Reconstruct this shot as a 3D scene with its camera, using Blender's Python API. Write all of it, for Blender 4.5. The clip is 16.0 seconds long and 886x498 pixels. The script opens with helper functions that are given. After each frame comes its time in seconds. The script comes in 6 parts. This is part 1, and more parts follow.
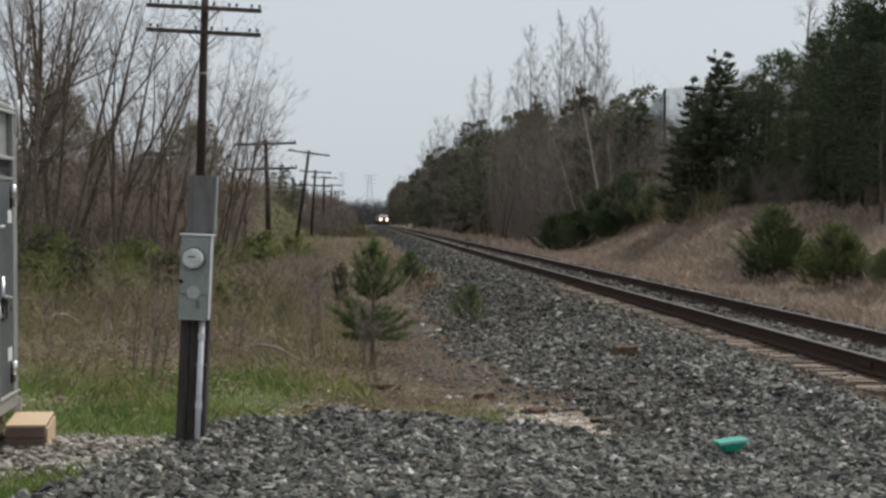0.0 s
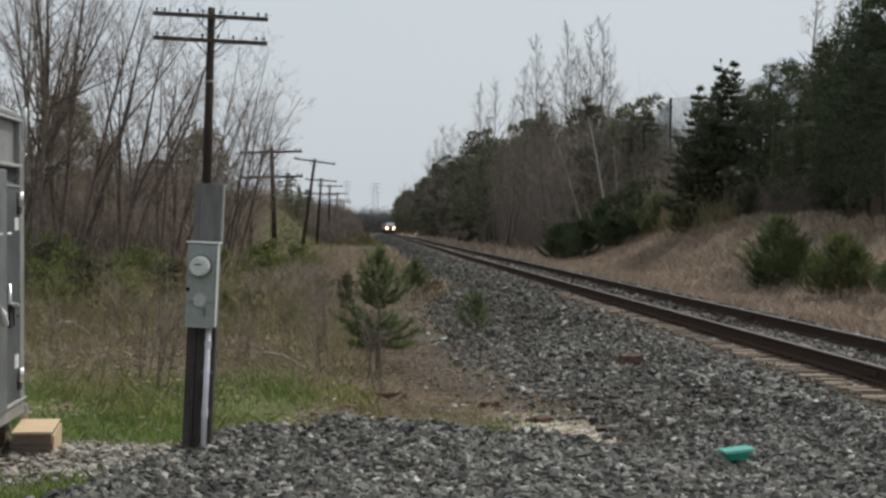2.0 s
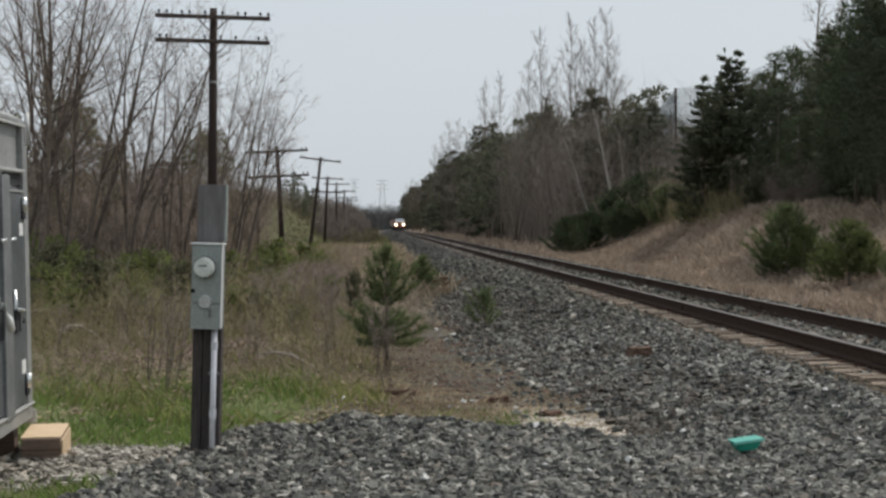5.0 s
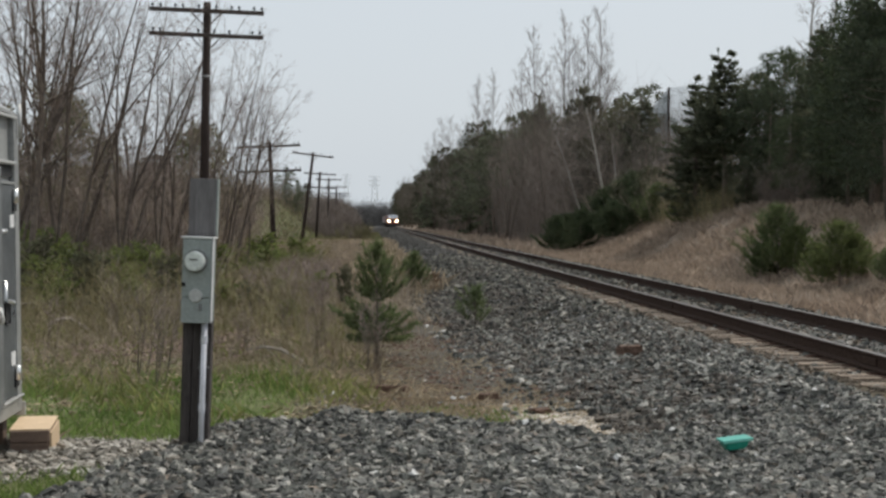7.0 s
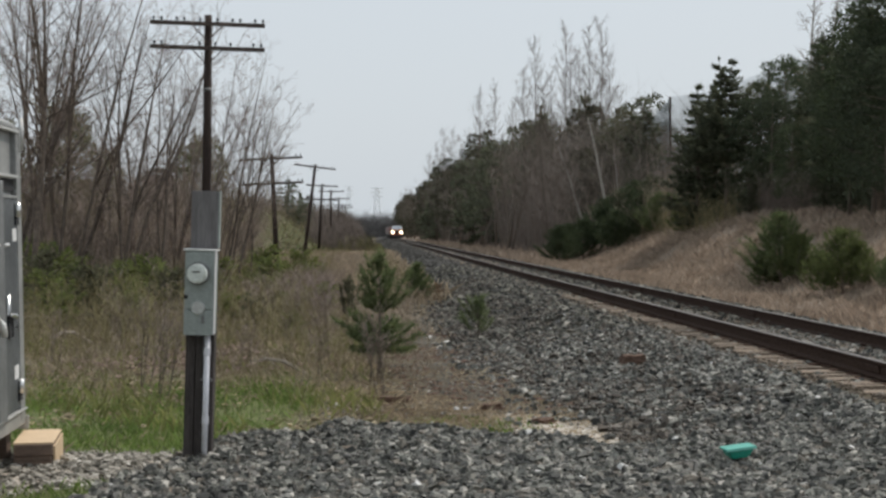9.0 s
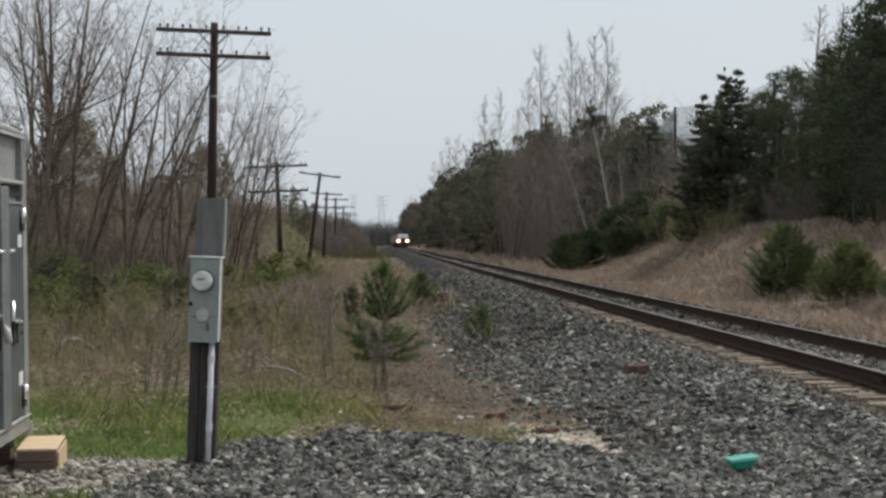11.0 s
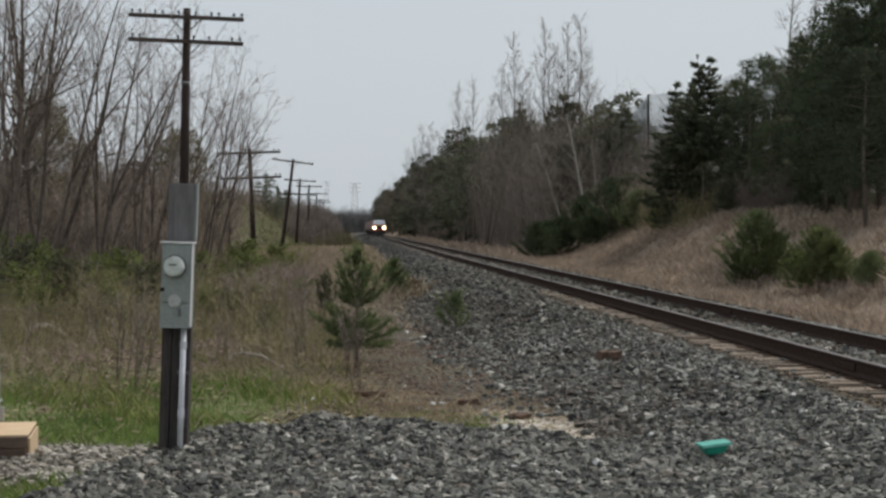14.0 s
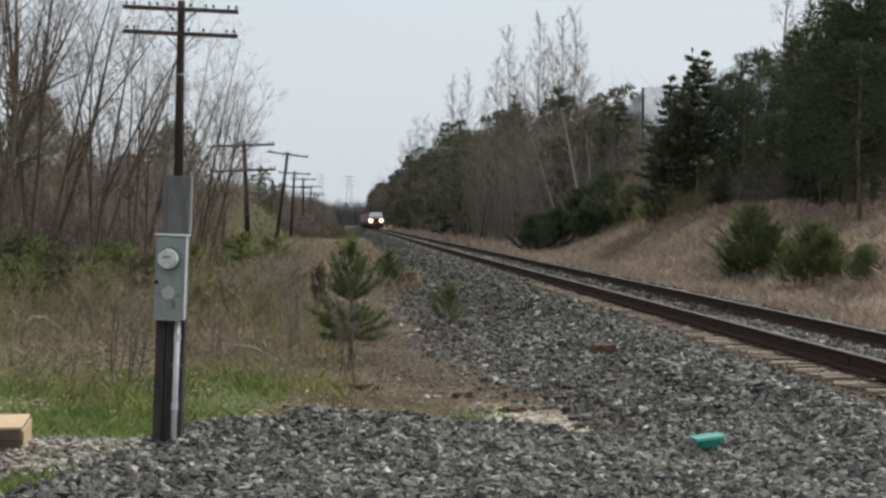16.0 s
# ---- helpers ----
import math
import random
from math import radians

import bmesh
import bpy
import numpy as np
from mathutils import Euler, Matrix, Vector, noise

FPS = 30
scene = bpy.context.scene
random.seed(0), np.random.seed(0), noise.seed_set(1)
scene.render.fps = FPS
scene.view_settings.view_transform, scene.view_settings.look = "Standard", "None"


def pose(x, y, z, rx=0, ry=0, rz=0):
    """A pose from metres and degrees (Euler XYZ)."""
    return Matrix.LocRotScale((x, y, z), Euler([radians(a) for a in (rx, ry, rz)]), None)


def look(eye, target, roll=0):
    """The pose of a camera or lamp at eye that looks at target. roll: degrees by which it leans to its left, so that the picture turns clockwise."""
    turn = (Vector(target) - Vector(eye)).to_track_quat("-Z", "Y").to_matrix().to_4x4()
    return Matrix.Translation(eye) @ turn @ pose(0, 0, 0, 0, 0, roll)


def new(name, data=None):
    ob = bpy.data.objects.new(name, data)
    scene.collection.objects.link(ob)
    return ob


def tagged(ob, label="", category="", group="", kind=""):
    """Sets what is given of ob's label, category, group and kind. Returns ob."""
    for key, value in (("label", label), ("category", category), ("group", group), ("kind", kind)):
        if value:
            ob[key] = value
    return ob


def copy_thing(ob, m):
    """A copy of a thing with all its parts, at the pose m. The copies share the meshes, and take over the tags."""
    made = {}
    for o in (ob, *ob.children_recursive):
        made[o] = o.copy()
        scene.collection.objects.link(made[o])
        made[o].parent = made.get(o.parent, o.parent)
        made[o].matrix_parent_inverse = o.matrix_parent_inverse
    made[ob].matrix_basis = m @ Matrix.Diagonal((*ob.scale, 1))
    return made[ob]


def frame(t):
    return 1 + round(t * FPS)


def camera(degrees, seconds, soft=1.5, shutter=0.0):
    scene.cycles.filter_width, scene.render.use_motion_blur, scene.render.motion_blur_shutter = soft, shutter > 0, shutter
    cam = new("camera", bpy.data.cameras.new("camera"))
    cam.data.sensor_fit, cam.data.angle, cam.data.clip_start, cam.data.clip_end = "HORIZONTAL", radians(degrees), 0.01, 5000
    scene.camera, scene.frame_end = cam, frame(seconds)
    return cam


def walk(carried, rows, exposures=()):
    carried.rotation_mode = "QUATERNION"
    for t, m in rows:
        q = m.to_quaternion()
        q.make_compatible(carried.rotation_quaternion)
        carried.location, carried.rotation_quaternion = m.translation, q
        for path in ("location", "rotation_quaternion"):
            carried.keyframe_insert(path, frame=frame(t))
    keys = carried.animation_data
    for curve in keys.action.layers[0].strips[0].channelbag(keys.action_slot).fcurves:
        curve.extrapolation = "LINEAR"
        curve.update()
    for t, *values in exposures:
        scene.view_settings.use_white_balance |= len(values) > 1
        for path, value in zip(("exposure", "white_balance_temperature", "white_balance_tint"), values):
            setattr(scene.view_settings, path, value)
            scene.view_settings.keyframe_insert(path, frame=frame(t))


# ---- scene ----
FOV = 2 * math.degrees(math.atan(784 / 3000))
cam = camera(FOV, 16.0, soft=2.7)
# seconds, place, tilt, turn, roll
PATH = [
    (0, -0.028, -0.007, 1.653, 88.690, -4.169, 0.508),
    (0.5, -0.032, 0.000, 1.652, 88.566, -4.059, 0.599),
    (1, -0.031, 0.002, 1.652, 88.680, -4.001, 0.489),
    (1.5, -0.031, -0.012, 1.656, 88.872, -4.003, 0.459),
    (2, -0.036, -0.020, 1.650, 88.980, -3.982, 0.637),
    (2.5, -0.028, -0.009, 1.653, 88.991, -4.137, 0.814),
    (3, -0.021, -0.018, 1.659, 89.050, -3.091, -1.391),
    (3.5, -0.018, -0.016, 1.656, 89.393, -5.001, -1.552),
    (4, -0.007, -0.006, 1.657, 88.859, -3.869, -1.174),
    (6.5, -0.002, 0.005, 1.649, 88.799, -4.008, -0.059),
    (7, 0.000, 0.000, 1.650, 88.721, -3.985, 0.000),
    (7.5, -0.002, -0.001, 1.654, 88.802, -3.967, 0.094),
    (8, -0.005, -0.008, 1.649, 89.127, -3.921, 0.215),
    (8.5, -0.000, -0.000, 1.647, 89.131, -3.925, 0.068),
    (9, 0.005, -0.011, 1.647, 89.091, -3.894, -0.427),
    (11.5, -0.004, -0.016, 1.644, 89.428, -3.814, 0.036),
    (12, -0.008, -0.023, 1.638, 89.385, -3.996, 0.096),
    (12.5, -0.000, -0.013, 1.639, 89.022, -4.135, 0.104),
    (13, -0.001, -0.023, 1.642, 89.017, -4.197, 0.022),
    (13.5, 0.002, -0.018, 1.639, 89.041, -4.129, 0.047),
    (14, 0.006, -0.006, 1.636, 88.952, -4.651, -0.012),
    (14.5, 0.010, -0.001, 1.631, 88.899, -5.181, -0.271),
    (15, 0.006, -0.003, 1.636, 88.782, -5.182, -0.211),
    (15.5, 0.004, -0.011, 1.635, 88.625, -5.005, -0.197),
    (16, 0.007, 0.010, 1.634, 88.717, -4.840, 0.093),
]
walk(cam, [(t, pose(x, y, z, tilt, 0, turn) @ pose(0, 0, 0, 0, 0, roll)) for t, x, y, z, tilt, turn, roll in PATH],
     exposures=[(0, -0.06), (1, -0.07), (1.5, -0.04), (2, -0.08), (2.5, -0.02), (3, -0.13), (3.5, -0.02), (4, -0.02), (6.5, 0.02), (7, 0.03), (9, 0.02), (11.5, 0.02), (12, -0.01), (12.5, 0.08), (13, -0.01), (13.5, -0.1), (14, -0.14), (14.5, -0.04), (15, 0.11), (15.5, 0.09), (16, 0.1)])

# ---- light ----
SUN = Vector((0.48, 0.37, 0.80)).normalized()
world = bpy.data.worlds.new("sky")
scene.world = world
world.use_nodes = True
wn, wl = world.node_tree.nodes, world.node_tree.links
sky = wn.new("ShaderNodeTexSky")
sky.sky_type, sky.sun_disc = "NISHITA", False
sky.sun_elevation, sky.sun_rotation = math.asin(SUN.z), math.atan2(SUN.x, SUN.y)
sky.air_density, sky.dust_density, sky.ozone_density = 1.0, 4.0, 2.0
haze = wn.new("ShaderNodeMix")
haze.data_type = "RGBA"
haze.inputs[0].default_value = 0.84
haze.inputs[7].default_value = (6.86, 7.44, 7.96, 1)
wl.new(sky.outputs[0], haze.inputs[6])
wl.new(haze.outputs[2], wn["Background"].inputs[0])
wn["Background"].inputs[1].default_value = 0.1
sun = new("sun", bpy.data.lights.new("sun", "SUN"))
sun.data.energy, sun.data.angle, sun.data.color = 2.5, radians(3), (1, 0.95, 0.87)
sun.matrix_world = look(SUN * 100, (0, 0, 0))

# ---- materials ----


def mat(name, c1, c2, rough=0.8, scale=8.0, bump=0.3, metal=0.0, vary=0.25, fine=6.0, spec=0.4, stretch=(1, 1, 1), leafy=0.0):
    """Two-scale mottled surface; vary shifts the brightness from piece to piece."""
    m = bpy.data.materials.new(name)
    m.use_nodes = True
    n, l = m.node_tree.nodes, m.node_tree.links
    b = n["Principled BSDF"]
    co, mp = n.new("ShaderNodeTexCoord"), n.new("ShaderNodeMapping")
    mp.inputs["Scale"].default_value = stretch
    l.new(co.outputs["Object"], mp.inputs[0])
    big, small = n.new("ShaderNodeTexNoise"), n.new("ShaderNodeTexNoise")
    big.inputs["Scale"].default_value, small.inputs["Scale"].default_value = scale, scale * fine
    big.inputs["Detail"].default_value = small.inputs["Detail"].default_value = 4
    for t in (big, small):
        l.new(mp.outputs[0], t.inputs["Vector"])
    add = n.new("ShaderNodeMath")
    add.operation = "MULTIPLY_ADD"
    add.inputs[1].default_value = 0.5
    half = n.new("ShaderNodeMath")
    half.operation, half.inputs[1].default_value = "MULTIPLY", 0.5
    l.new(small.outputs[0], half.inputs[0])
    l.new(big.outputs[0], add.inputs[0])
    l.new(half.outputs[0], add.inputs[2])
    ramp = n.new("ShaderNodeValToRGB")
    ramp.color_ramp.elements[0].position, ramp.color_ramp.elements[1].position = 0.36, 0.64
    ramp.color_ramp.elements[0].color, ramp.color_ramp.elements[1].color = (*c1, 1), (*c2, 1)
    l.new(add.outputs[0], ramp.inputs[0])
    out = ramp.outputs[0]
    if vary:
        geo, info, hsv = n.new("ShaderNodeNewGeometry"), n.new("ShaderNodeObjectInfo"), n.new("ShaderNodeHueSaturation")
        s = n.new("ShaderNodeMath")
        s.operation = "ADD"
        l.new(geo.outputs["Random Per Island"], s.inputs[0])
        l.new(info.outputs["Random"], s.inputs[1])
        wrap = n.new("ShaderNodeMath")
        wrap.operation = "FRACT"
        l.new(s.outputs[0], wrap.inputs[0])
        r = n.new("ShaderNodeMapRange")
        r.inputs[3].default_value, r.inputs[4].default_value = 1 - vary, 1 + vary
        l.new(wrap.outputs[0], r.inputs[0])
        l.new(r.outputs[0], hsv.inputs["Value"])
        l.new(out, hsv.inputs["Color"])
        out = hsv.outputs[0]
    l.new(out, b.inputs["Base Color"])
    b.inputs["Roughness"].default_value, b.inputs["Metallic"].default_value = rough, metal
    b.inputs["Specular IOR Level"].default_value = spec
    if bump:
        bp = n.new("ShaderNodeBump")
        bp.inputs["Strength"].default_value, bp.inputs["Distance"].default_value = bump, 0.02
        l.new(add.outputs[0], bp.inputs["Height"])
        l.new(bp.outputs[0], b.inputs["Normal"])
    if leafy:
        tr, mix = n.new("ShaderNodeBsdfTranslucent"), n.new("ShaderNodeMixShader")
        mix.inputs[0].default_value = leafy
        l.new(out, tr.inputs[0])
        l.new(b.outputs[0], mix.inputs[1])
        l.new(tr.outputs[0], mix.inputs[2])
        l.new(mix.outputs[0], n["Material Output"].inputs[0])
    return m


def glowing(name, colour, strength):
    m = bpy.data.materials.new(name)
    m.use_nodes = True
    b = m.node_tree.nodes["Principled BSDF"]
    b.inputs["Emission Color"].default_value, b.inputs["Emission Strength"].default_value = (*colour, 1), strength
    return m


def stone_material(name, tones, rough=0.8):
    """Broken rock: every stone takes its own tone, with a fine grain on it."""
    m = mat(name, (0.65, 0.65, 0.65), (1.31, 1.31, 1.31), rough, 22, 0.35, vary=0, fine=5)
    n, l = m.node_tree.nodes, m.node_tree.links
    b = n["Principled BSDF"]
    grain = b.inputs["Base Color"].links[0].from_socket
    geo, ramp, mix = n.new("ShaderNodeNewGeometry"), n.new("ShaderNodeValToRGB"), n.new("ShaderNodeMix")
    e = ramp.color_ramp.elements
    while len(e) < len(tones):
        e.new(0.5)
    for k, (at, c) in enumerate(tones):
        e[k].position = at
        e[k].color = (*c, 1)
    l.new(geo.outputs["Random Per Island"], ramp.inputs[0])
    mix.data_type, mix.blend_type = "RGBA", "MULTIPLY"
    mix.inputs[0].default_value = 1
    l.new(grain, mix.inputs[6])
    l.new(ramp.outputs[0], mix.inputs[7])
    l.new(mix.outputs[2], b.inputs["Base Color"])
    return m


def ground_material():
    """Bare earth, green grass, dry grass, pale sand and gravel, mixed by the zones stored on the ground."""
    m = mat("earth", (0.042, 0.034, 0.023), (0.155, 0.128, 0.086), 0.95, 1.6, 0.8, vary=0, fine=14, spec=0.1)
    n, l = m.node_tree.nodes, m.node_tree.links
    b = n["Principled BSDF"]
    out = b.inputs["Base Color"].links[0].from_socket
    zone, sep = n.new("ShaderNodeVertexColor"), n.new("ShaderNodeSeparateColor")
    zone.layer_name = "zone"
    l.new(zone.outputs[0], sep.inputs[0])
    noises = []
    co = n.new("ShaderNodeTexCoord")
    for sc in (2.5, 14, 45):
        t = n.new("ShaderNodeTexNoise")
        t.inputs["Scale"].default_value, t.inputs["Detail"].default_value = sc, 5
        l.new(co.outputs["Object"], t.inputs["Vector"])
        noises.append(t)
    kinds = (
        (sep.outputs[0], (0.035, 0.034, 0.034), (0.12, 0.118, 0.112), 2),
        (sep.outputs[1], (0.05, 0.075, 0.02), (0.13, 0.17, 0.05), 1),
        (zone.outputs[1], (0.17, 0.132, 0.1), (0.36, 0.29, 0.225), 1),
        (sep.outputs[2], (0.42, 0.365, 0.305), (0.7, 0.64, 0.57), 1),
    )
    for mask, c1, c2, k in kinds:
        ramp, mix = n.new("ShaderNodeValToRGB"), n.new("ShaderNodeMix")
        ramp.color_ramp.elements[0].position, ramp.color_ramp.elements[1].position = 0.35, 0.65
        ramp.color_ramp.elements[0].color, ramp.color_ramp.elements[1].color = (*c1, 1), (*c2, 1)
        l.new(noises[k].outputs[0], ramp.inputs[0])
        edge = n.new("ShaderNodeMath")
        edge.operation = "MULTIPLY_ADD"
        edge.inputs[1].default_value, edge.inputs[2].default_value = 1.2, -0.6
        l.new(noises[0].outputs[0], edge.inputs[0])
        total = n.new("ShaderNodeMath")
        total.operation, total.use_clamp = "ADD", True
        l.new(edge.outputs[0], total.inputs[0])
        l.new(mask, total.inputs[1])
        keep = n.new("ShaderNodeMath")
        keep.operation, keep.use_clamp = "MULTIPLY", True
        wide = n.new("ShaderNodeMath")
        wide.operation, wide.inputs[1].default_value, wide.use_clamp = "MULTIPLY", 4, True
        l.new(mask, wide.inputs[0])
        l.new(wide.outputs[0], keep.inputs[0])
        l.new(total.outputs[0], keep.inputs[1])
        mix.data_type = "RGBA"
        l.new(keep.outputs[0], mix.inputs[0])
        l.new(out, mix.inputs[6])
        l.new(ramp.outputs[0], mix.inputs[7])
        out = mix.outputs[2]
    l.new(out, b.inputs["Base Color"])
    return m


M = {
    "ground": ground_material(),
    "ballast": stone_material("ballast", ((0.0, (0.029, 0.029, 0.027)), (0.22, (0.065, 0.066, 0.059)), (0.42, (0.115, 0.116, 0.099)), (0.6, (0.158, 0.152, 0.140)), (0.72, (0.170, 0.147, 0.118)), (0.8, (0.216, 0.216, 0.190)), (0.93, (0.282, 0.270, 0.235)), (1.0, (0.473, 0.445, 0.395)))),
    "ballast_old": stone_material("old_ballast", ((0.0, (0.021, 0.020, 0.018)), (0.22, (0.046, 0.046, 0.039)), (0.42, (0.082, 0.080, 0.065)), (0.6, (0.112, 0.106, 0.092)), (0.72, (0.121, 0.102, 0.077)), (0.8, (0.154, 0.150, 0.125)), (0.93, (0.200, 0.188, 0.154)), (1.0, (0.335, 0.310, 0.259)))),
    "ballast_dull": mat("dull_ballast", (0.042, 0.04, 0.036), (0.112, 0.106, 0.095), 0.9, 6, 0.3, vary=0.25, fine=4),
    "dusty": mat("dusty_ballast", (0.04, 0.034, 0.029), (0.16, 0.137, 0.113), 0.9, 16, 0.4, vary=0.5, fine=4),
    "crushed": stone_material("crushed_rock", ((0.0, (0.07, 0.064, 0.054)), (0.3, (0.18, 0.165, 0.135)), (0.6, (0.29, 0.265, 0.225)), (0.85, (0.4, 0.37, 0.32)), (1.0, (0.6, 0.57, 0.51)))),
    "sand": mat("pale_stone", (0.42, 0.375, 0.32), (0.66, 0.615, 0.55), 0.9, 30, 0.4, vary=0.2),
    "white_stone": mat("white_stone", (0.4, 0.39, 0.37), (0.7, 0.69, 0.66), 0.85, 20, 0.3, vary=0.2),
    "pebble": mat("brown_pebble", (0.06, 0.045, 0.034), (0.2, 0.16, 0.12), 0.95, 20, 0.3, vary=0.4),
    "chrome": mat("bright_metal", (0.75, 0.75, 0.74), (0.85, 0.85, 0.84), 0.3, 8, 0, metal=0.9, vary=0),
    "rail": mat("rusty_rail", (0.03, 0.02, 0.016), (0.075, 0.05, 0.039), 0.95, 20, 0.3, metal=0.0, vary=0, spec=0.05),
    "railhead": mat("worn_rail_head", (0.11, 0.095, 0.085), (0.22, 0.2, 0.19), 0.6, 12, 0.05, metal=0.0, vary=0, spec=0.25, stretch=(6, 0.3, 1)),
    "tie": mat("weathered_tie", (0.06, 0.044, 0.033), (0.34, 0.27, 0.205), 0.9, 5, 0.7, vary=0.45, stretch=(1, 8, 8)),
    "rust": mat("rust", (0.035, 0.02, 0.015), (0.10, 0.055, 0.038), 0.9, 30, 0.4, vary=0.1, spec=0.1),
    "pole": mat("creosoted_pole", (0.016, 0.011, 0.009), (0.055, 0.036, 0.03), 0.9, 6, 0.5, vary=0.1, stretch=(6, 6, 0.6)),
    "arm": mat("weathered_arm", (0.035, 0.026, 0.022), (0.10, 0.08, 0.07), 0.9, 6, 0.4, vary=0.15, stretch=(0.6, 6, 6)),
    "glass": mat("insulator_glass", (0.03, 0.035, 0.04), (0.08, 0.09, 0.10), 0.25, 20, 0, vary=0.3),
    "steel": mat("galvanised", (0.14, 0.14, 0.14), (0.28, 0.28, 0.28), 0.5, 20, 0.1, metal=0.5, vary=0),
    "board": mat("grey_board", (0.115, 0.108, 0.108), (0.19, 0.18, 0.18), 0.85, 4, 0.15, vary=0.1, stretch=(9, 9, 0.7)),
    "plank": mat("dark_plank", (0.028, 0.023, 0.021), (0.10, 0.085, 0.08), 0.85, 5, 0.4, vary=0.15, stretch=(9, 9, 0.6)),
    "pvc": mat("white_conduit", (0.62, 0.62, 0.66), (0.78, 0.78, 0.82), 0.45, 9, 0.05, vary=0),
    "meterbox": mat("grey_enamel", (0.24, 0.27, 0.255), (0.34, 0.37, 0.35), 0.5, 7, 0.06, vary=0),
    "meterglass": mat("meter_glass", (0.55, 0.58, 0.55), (0.75, 0.78, 0.74), 0.12, 7, 0, vary=0, spec=0.6),
    "dark": mat("dark_gap", (0.012, 0.012, 0.013), (0.03, 0.03, 0.032), 0.8, 10, 0.1, vary=0),
    "alu": mat("bungalow_sheet", (0.24, 0.245, 0.24), (0.36, 0.365, 0.355), 0.55, 3, 0.05, metal=0.35, vary=0),
    "alu_pale": mat("worn_bare_sheet", (0.4, 0.4, 0.39), (0.58, 0.58, 0.56), 0.5, 6, 0.05, metal=0.3, vary=0),
    "white_paint": mat("white_paint", (0.68, 0.68, 0.66), (0.82, 0.82, 0.8), 0.45, 12, 0.05, vary=0),
    "alu_mid": mat("strip_sheet", (0.16, 0.168, 0.17), (0.26, 0.268, 0.27), 0.5, 3, 0.05, metal=0.3, vary=0),
    "alu_dark": mat("door_sheet", (0.075, 0.083, 0.088), (0.145, 0.155, 0.16), 0.5, 3, 0.05, metal=0.3, vary=0),
    "label": mat("white_label", (0.6, 0.6, 0.6), (0.75, 0.75, 0.74), 0.6, 20, 0, vary=0),
    # pale lumber for the step's sunlit faces, dark lumber for its shaded front
    "lumber_lit": mat("sunlit_lumber", (0.50, 0.36, 0.22), (0.68, 0.52, 0.35), 0.8, 5, 0.2, vary=0.1, stretch=(1, 8, 8)),
    "lumber_dark": mat("dark_lumber", (0.12, 0.085, 0.068), (0.25, 0.18, 0.14), 0.85, 5, 0.3, vary=0.1, stretch=(1, 8, 8)),
    "teal": mat("teal_plastic", (0.012, 0.24, 0.17), (0.03, 0.36, 0.26), 0.4, 12, 0.08, vary=0),
    "teal_lid": mat("lighter_teal_plastic", (0.05, 0.32, 0.25), (0.1, 0.42, 0.34), 0.4, 12, 0.08, vary=0),
    "teal_pale": mat("palest_teal_plastic", (0.12, 0.42, 0.34), (0.25, 0.55, 0.46), 0.4, 12, 0.08, vary=0),
    "bark": mat("grey_bark", (0.075, 0.06, 0.048), (0.20, 0.165, 0.135), 0.95, 9, 0.6, vary=0.25),
    "twig": mat("twigs", (0.165, 0.126, 0.108), (0.35, 0.28, 0.245), 0.95, 3, 0, vary=0.35),
    "twig_far": mat("grey_twigs", (0.12, 0.1, 0.086), (0.26, 0.218, 0.187), 0.95, 3, 0, vary=0.3),
    "brush": mat("brown_brush", (0.18, 0.142, 0.105), (0.405, 0.335, 0.25), 0.95, 1.2, 0, vary=0.45),
    "budding": mat("budding_leaves", (0.11, 0.145, 0.042), (0.26, 0.285, 0.1), 0.9, 1.2, 0, vary=0.4, leafy=0.4),
    "brush_olive": mat("olive_brush", (0.14, 0.125, 0.062), (0.31, 0.265, 0.145), 0.95, 1.2, 0, vary=0.4),
    "far_brush": mat("dull_brown_brush", (0.11, 0.088, 0.076), (0.24, 0.195, 0.17), 0.95, 1.2, 0, vary=0.4),
    "bramble": mat("dark_brush", (0.095, 0.077, 0.06), (0.22, 0.18, 0.142), 0.95, 1.2, 0, vary=0.4),
    "needle": mat("pine_needles", (0.074, 0.106, 0.045), (0.178, 0.205, 0.092), 0.8, 2, 0, vary=0.45, leafy=0.55),
    "needle_far": mat("far_pine_needles", (0.046, 0.047, 0.033), (0.1, 0.098, 0.064), 0.85, 1.5, 0, vary=0.4, leafy=0.5),
    "needle_bright": mat("yellow_green_needles", (0.066, 0.09, 0.03), (0.16, 0.18, 0.07), 0.8, 2, 0, vary=0.45, leafy=0.55),
    "needle_wood": mat("wood_pine_needles", (0.038, 0.058, 0.029), (0.088, 0.108, 0.052), 0.8, 2, 0, vary=0.45, leafy=0.3),
    "needle_shade": mat("shaded_pine_needles", (0.034, 0.048, 0.029), (0.08, 0.096, 0.052), 0.85, 1.5, 0, vary=0.4, leafy=0.25),
    "bark_birch": mat("birch_bark", (0.22, 0.205, 0.18), (0.44, 0.41, 0.37), 0.85, 5, 0.3, vary=0.1, stretch=(1, 1, 3)),
    "bark_brown": mat("brown_bark", (0.066, 0.052, 0.043), (0.2, 0.16, 0.13), 0.95, 9, 0.6, vary=0.25),
    "needle_dark": mat("spruce_needles", (0.068, 0.08, 0.054), (0.155, 0.165, 0.105), 0.85, 1.5, 0, vary=0.4, leafy=0.5),
    "needle_grey": mat("dull_pine_needles", (0.075, 0.08, 0.048), (0.16, 0.155, 0.095), 0.85, 1.5, 0, vary=0.4, leafy=0.5),
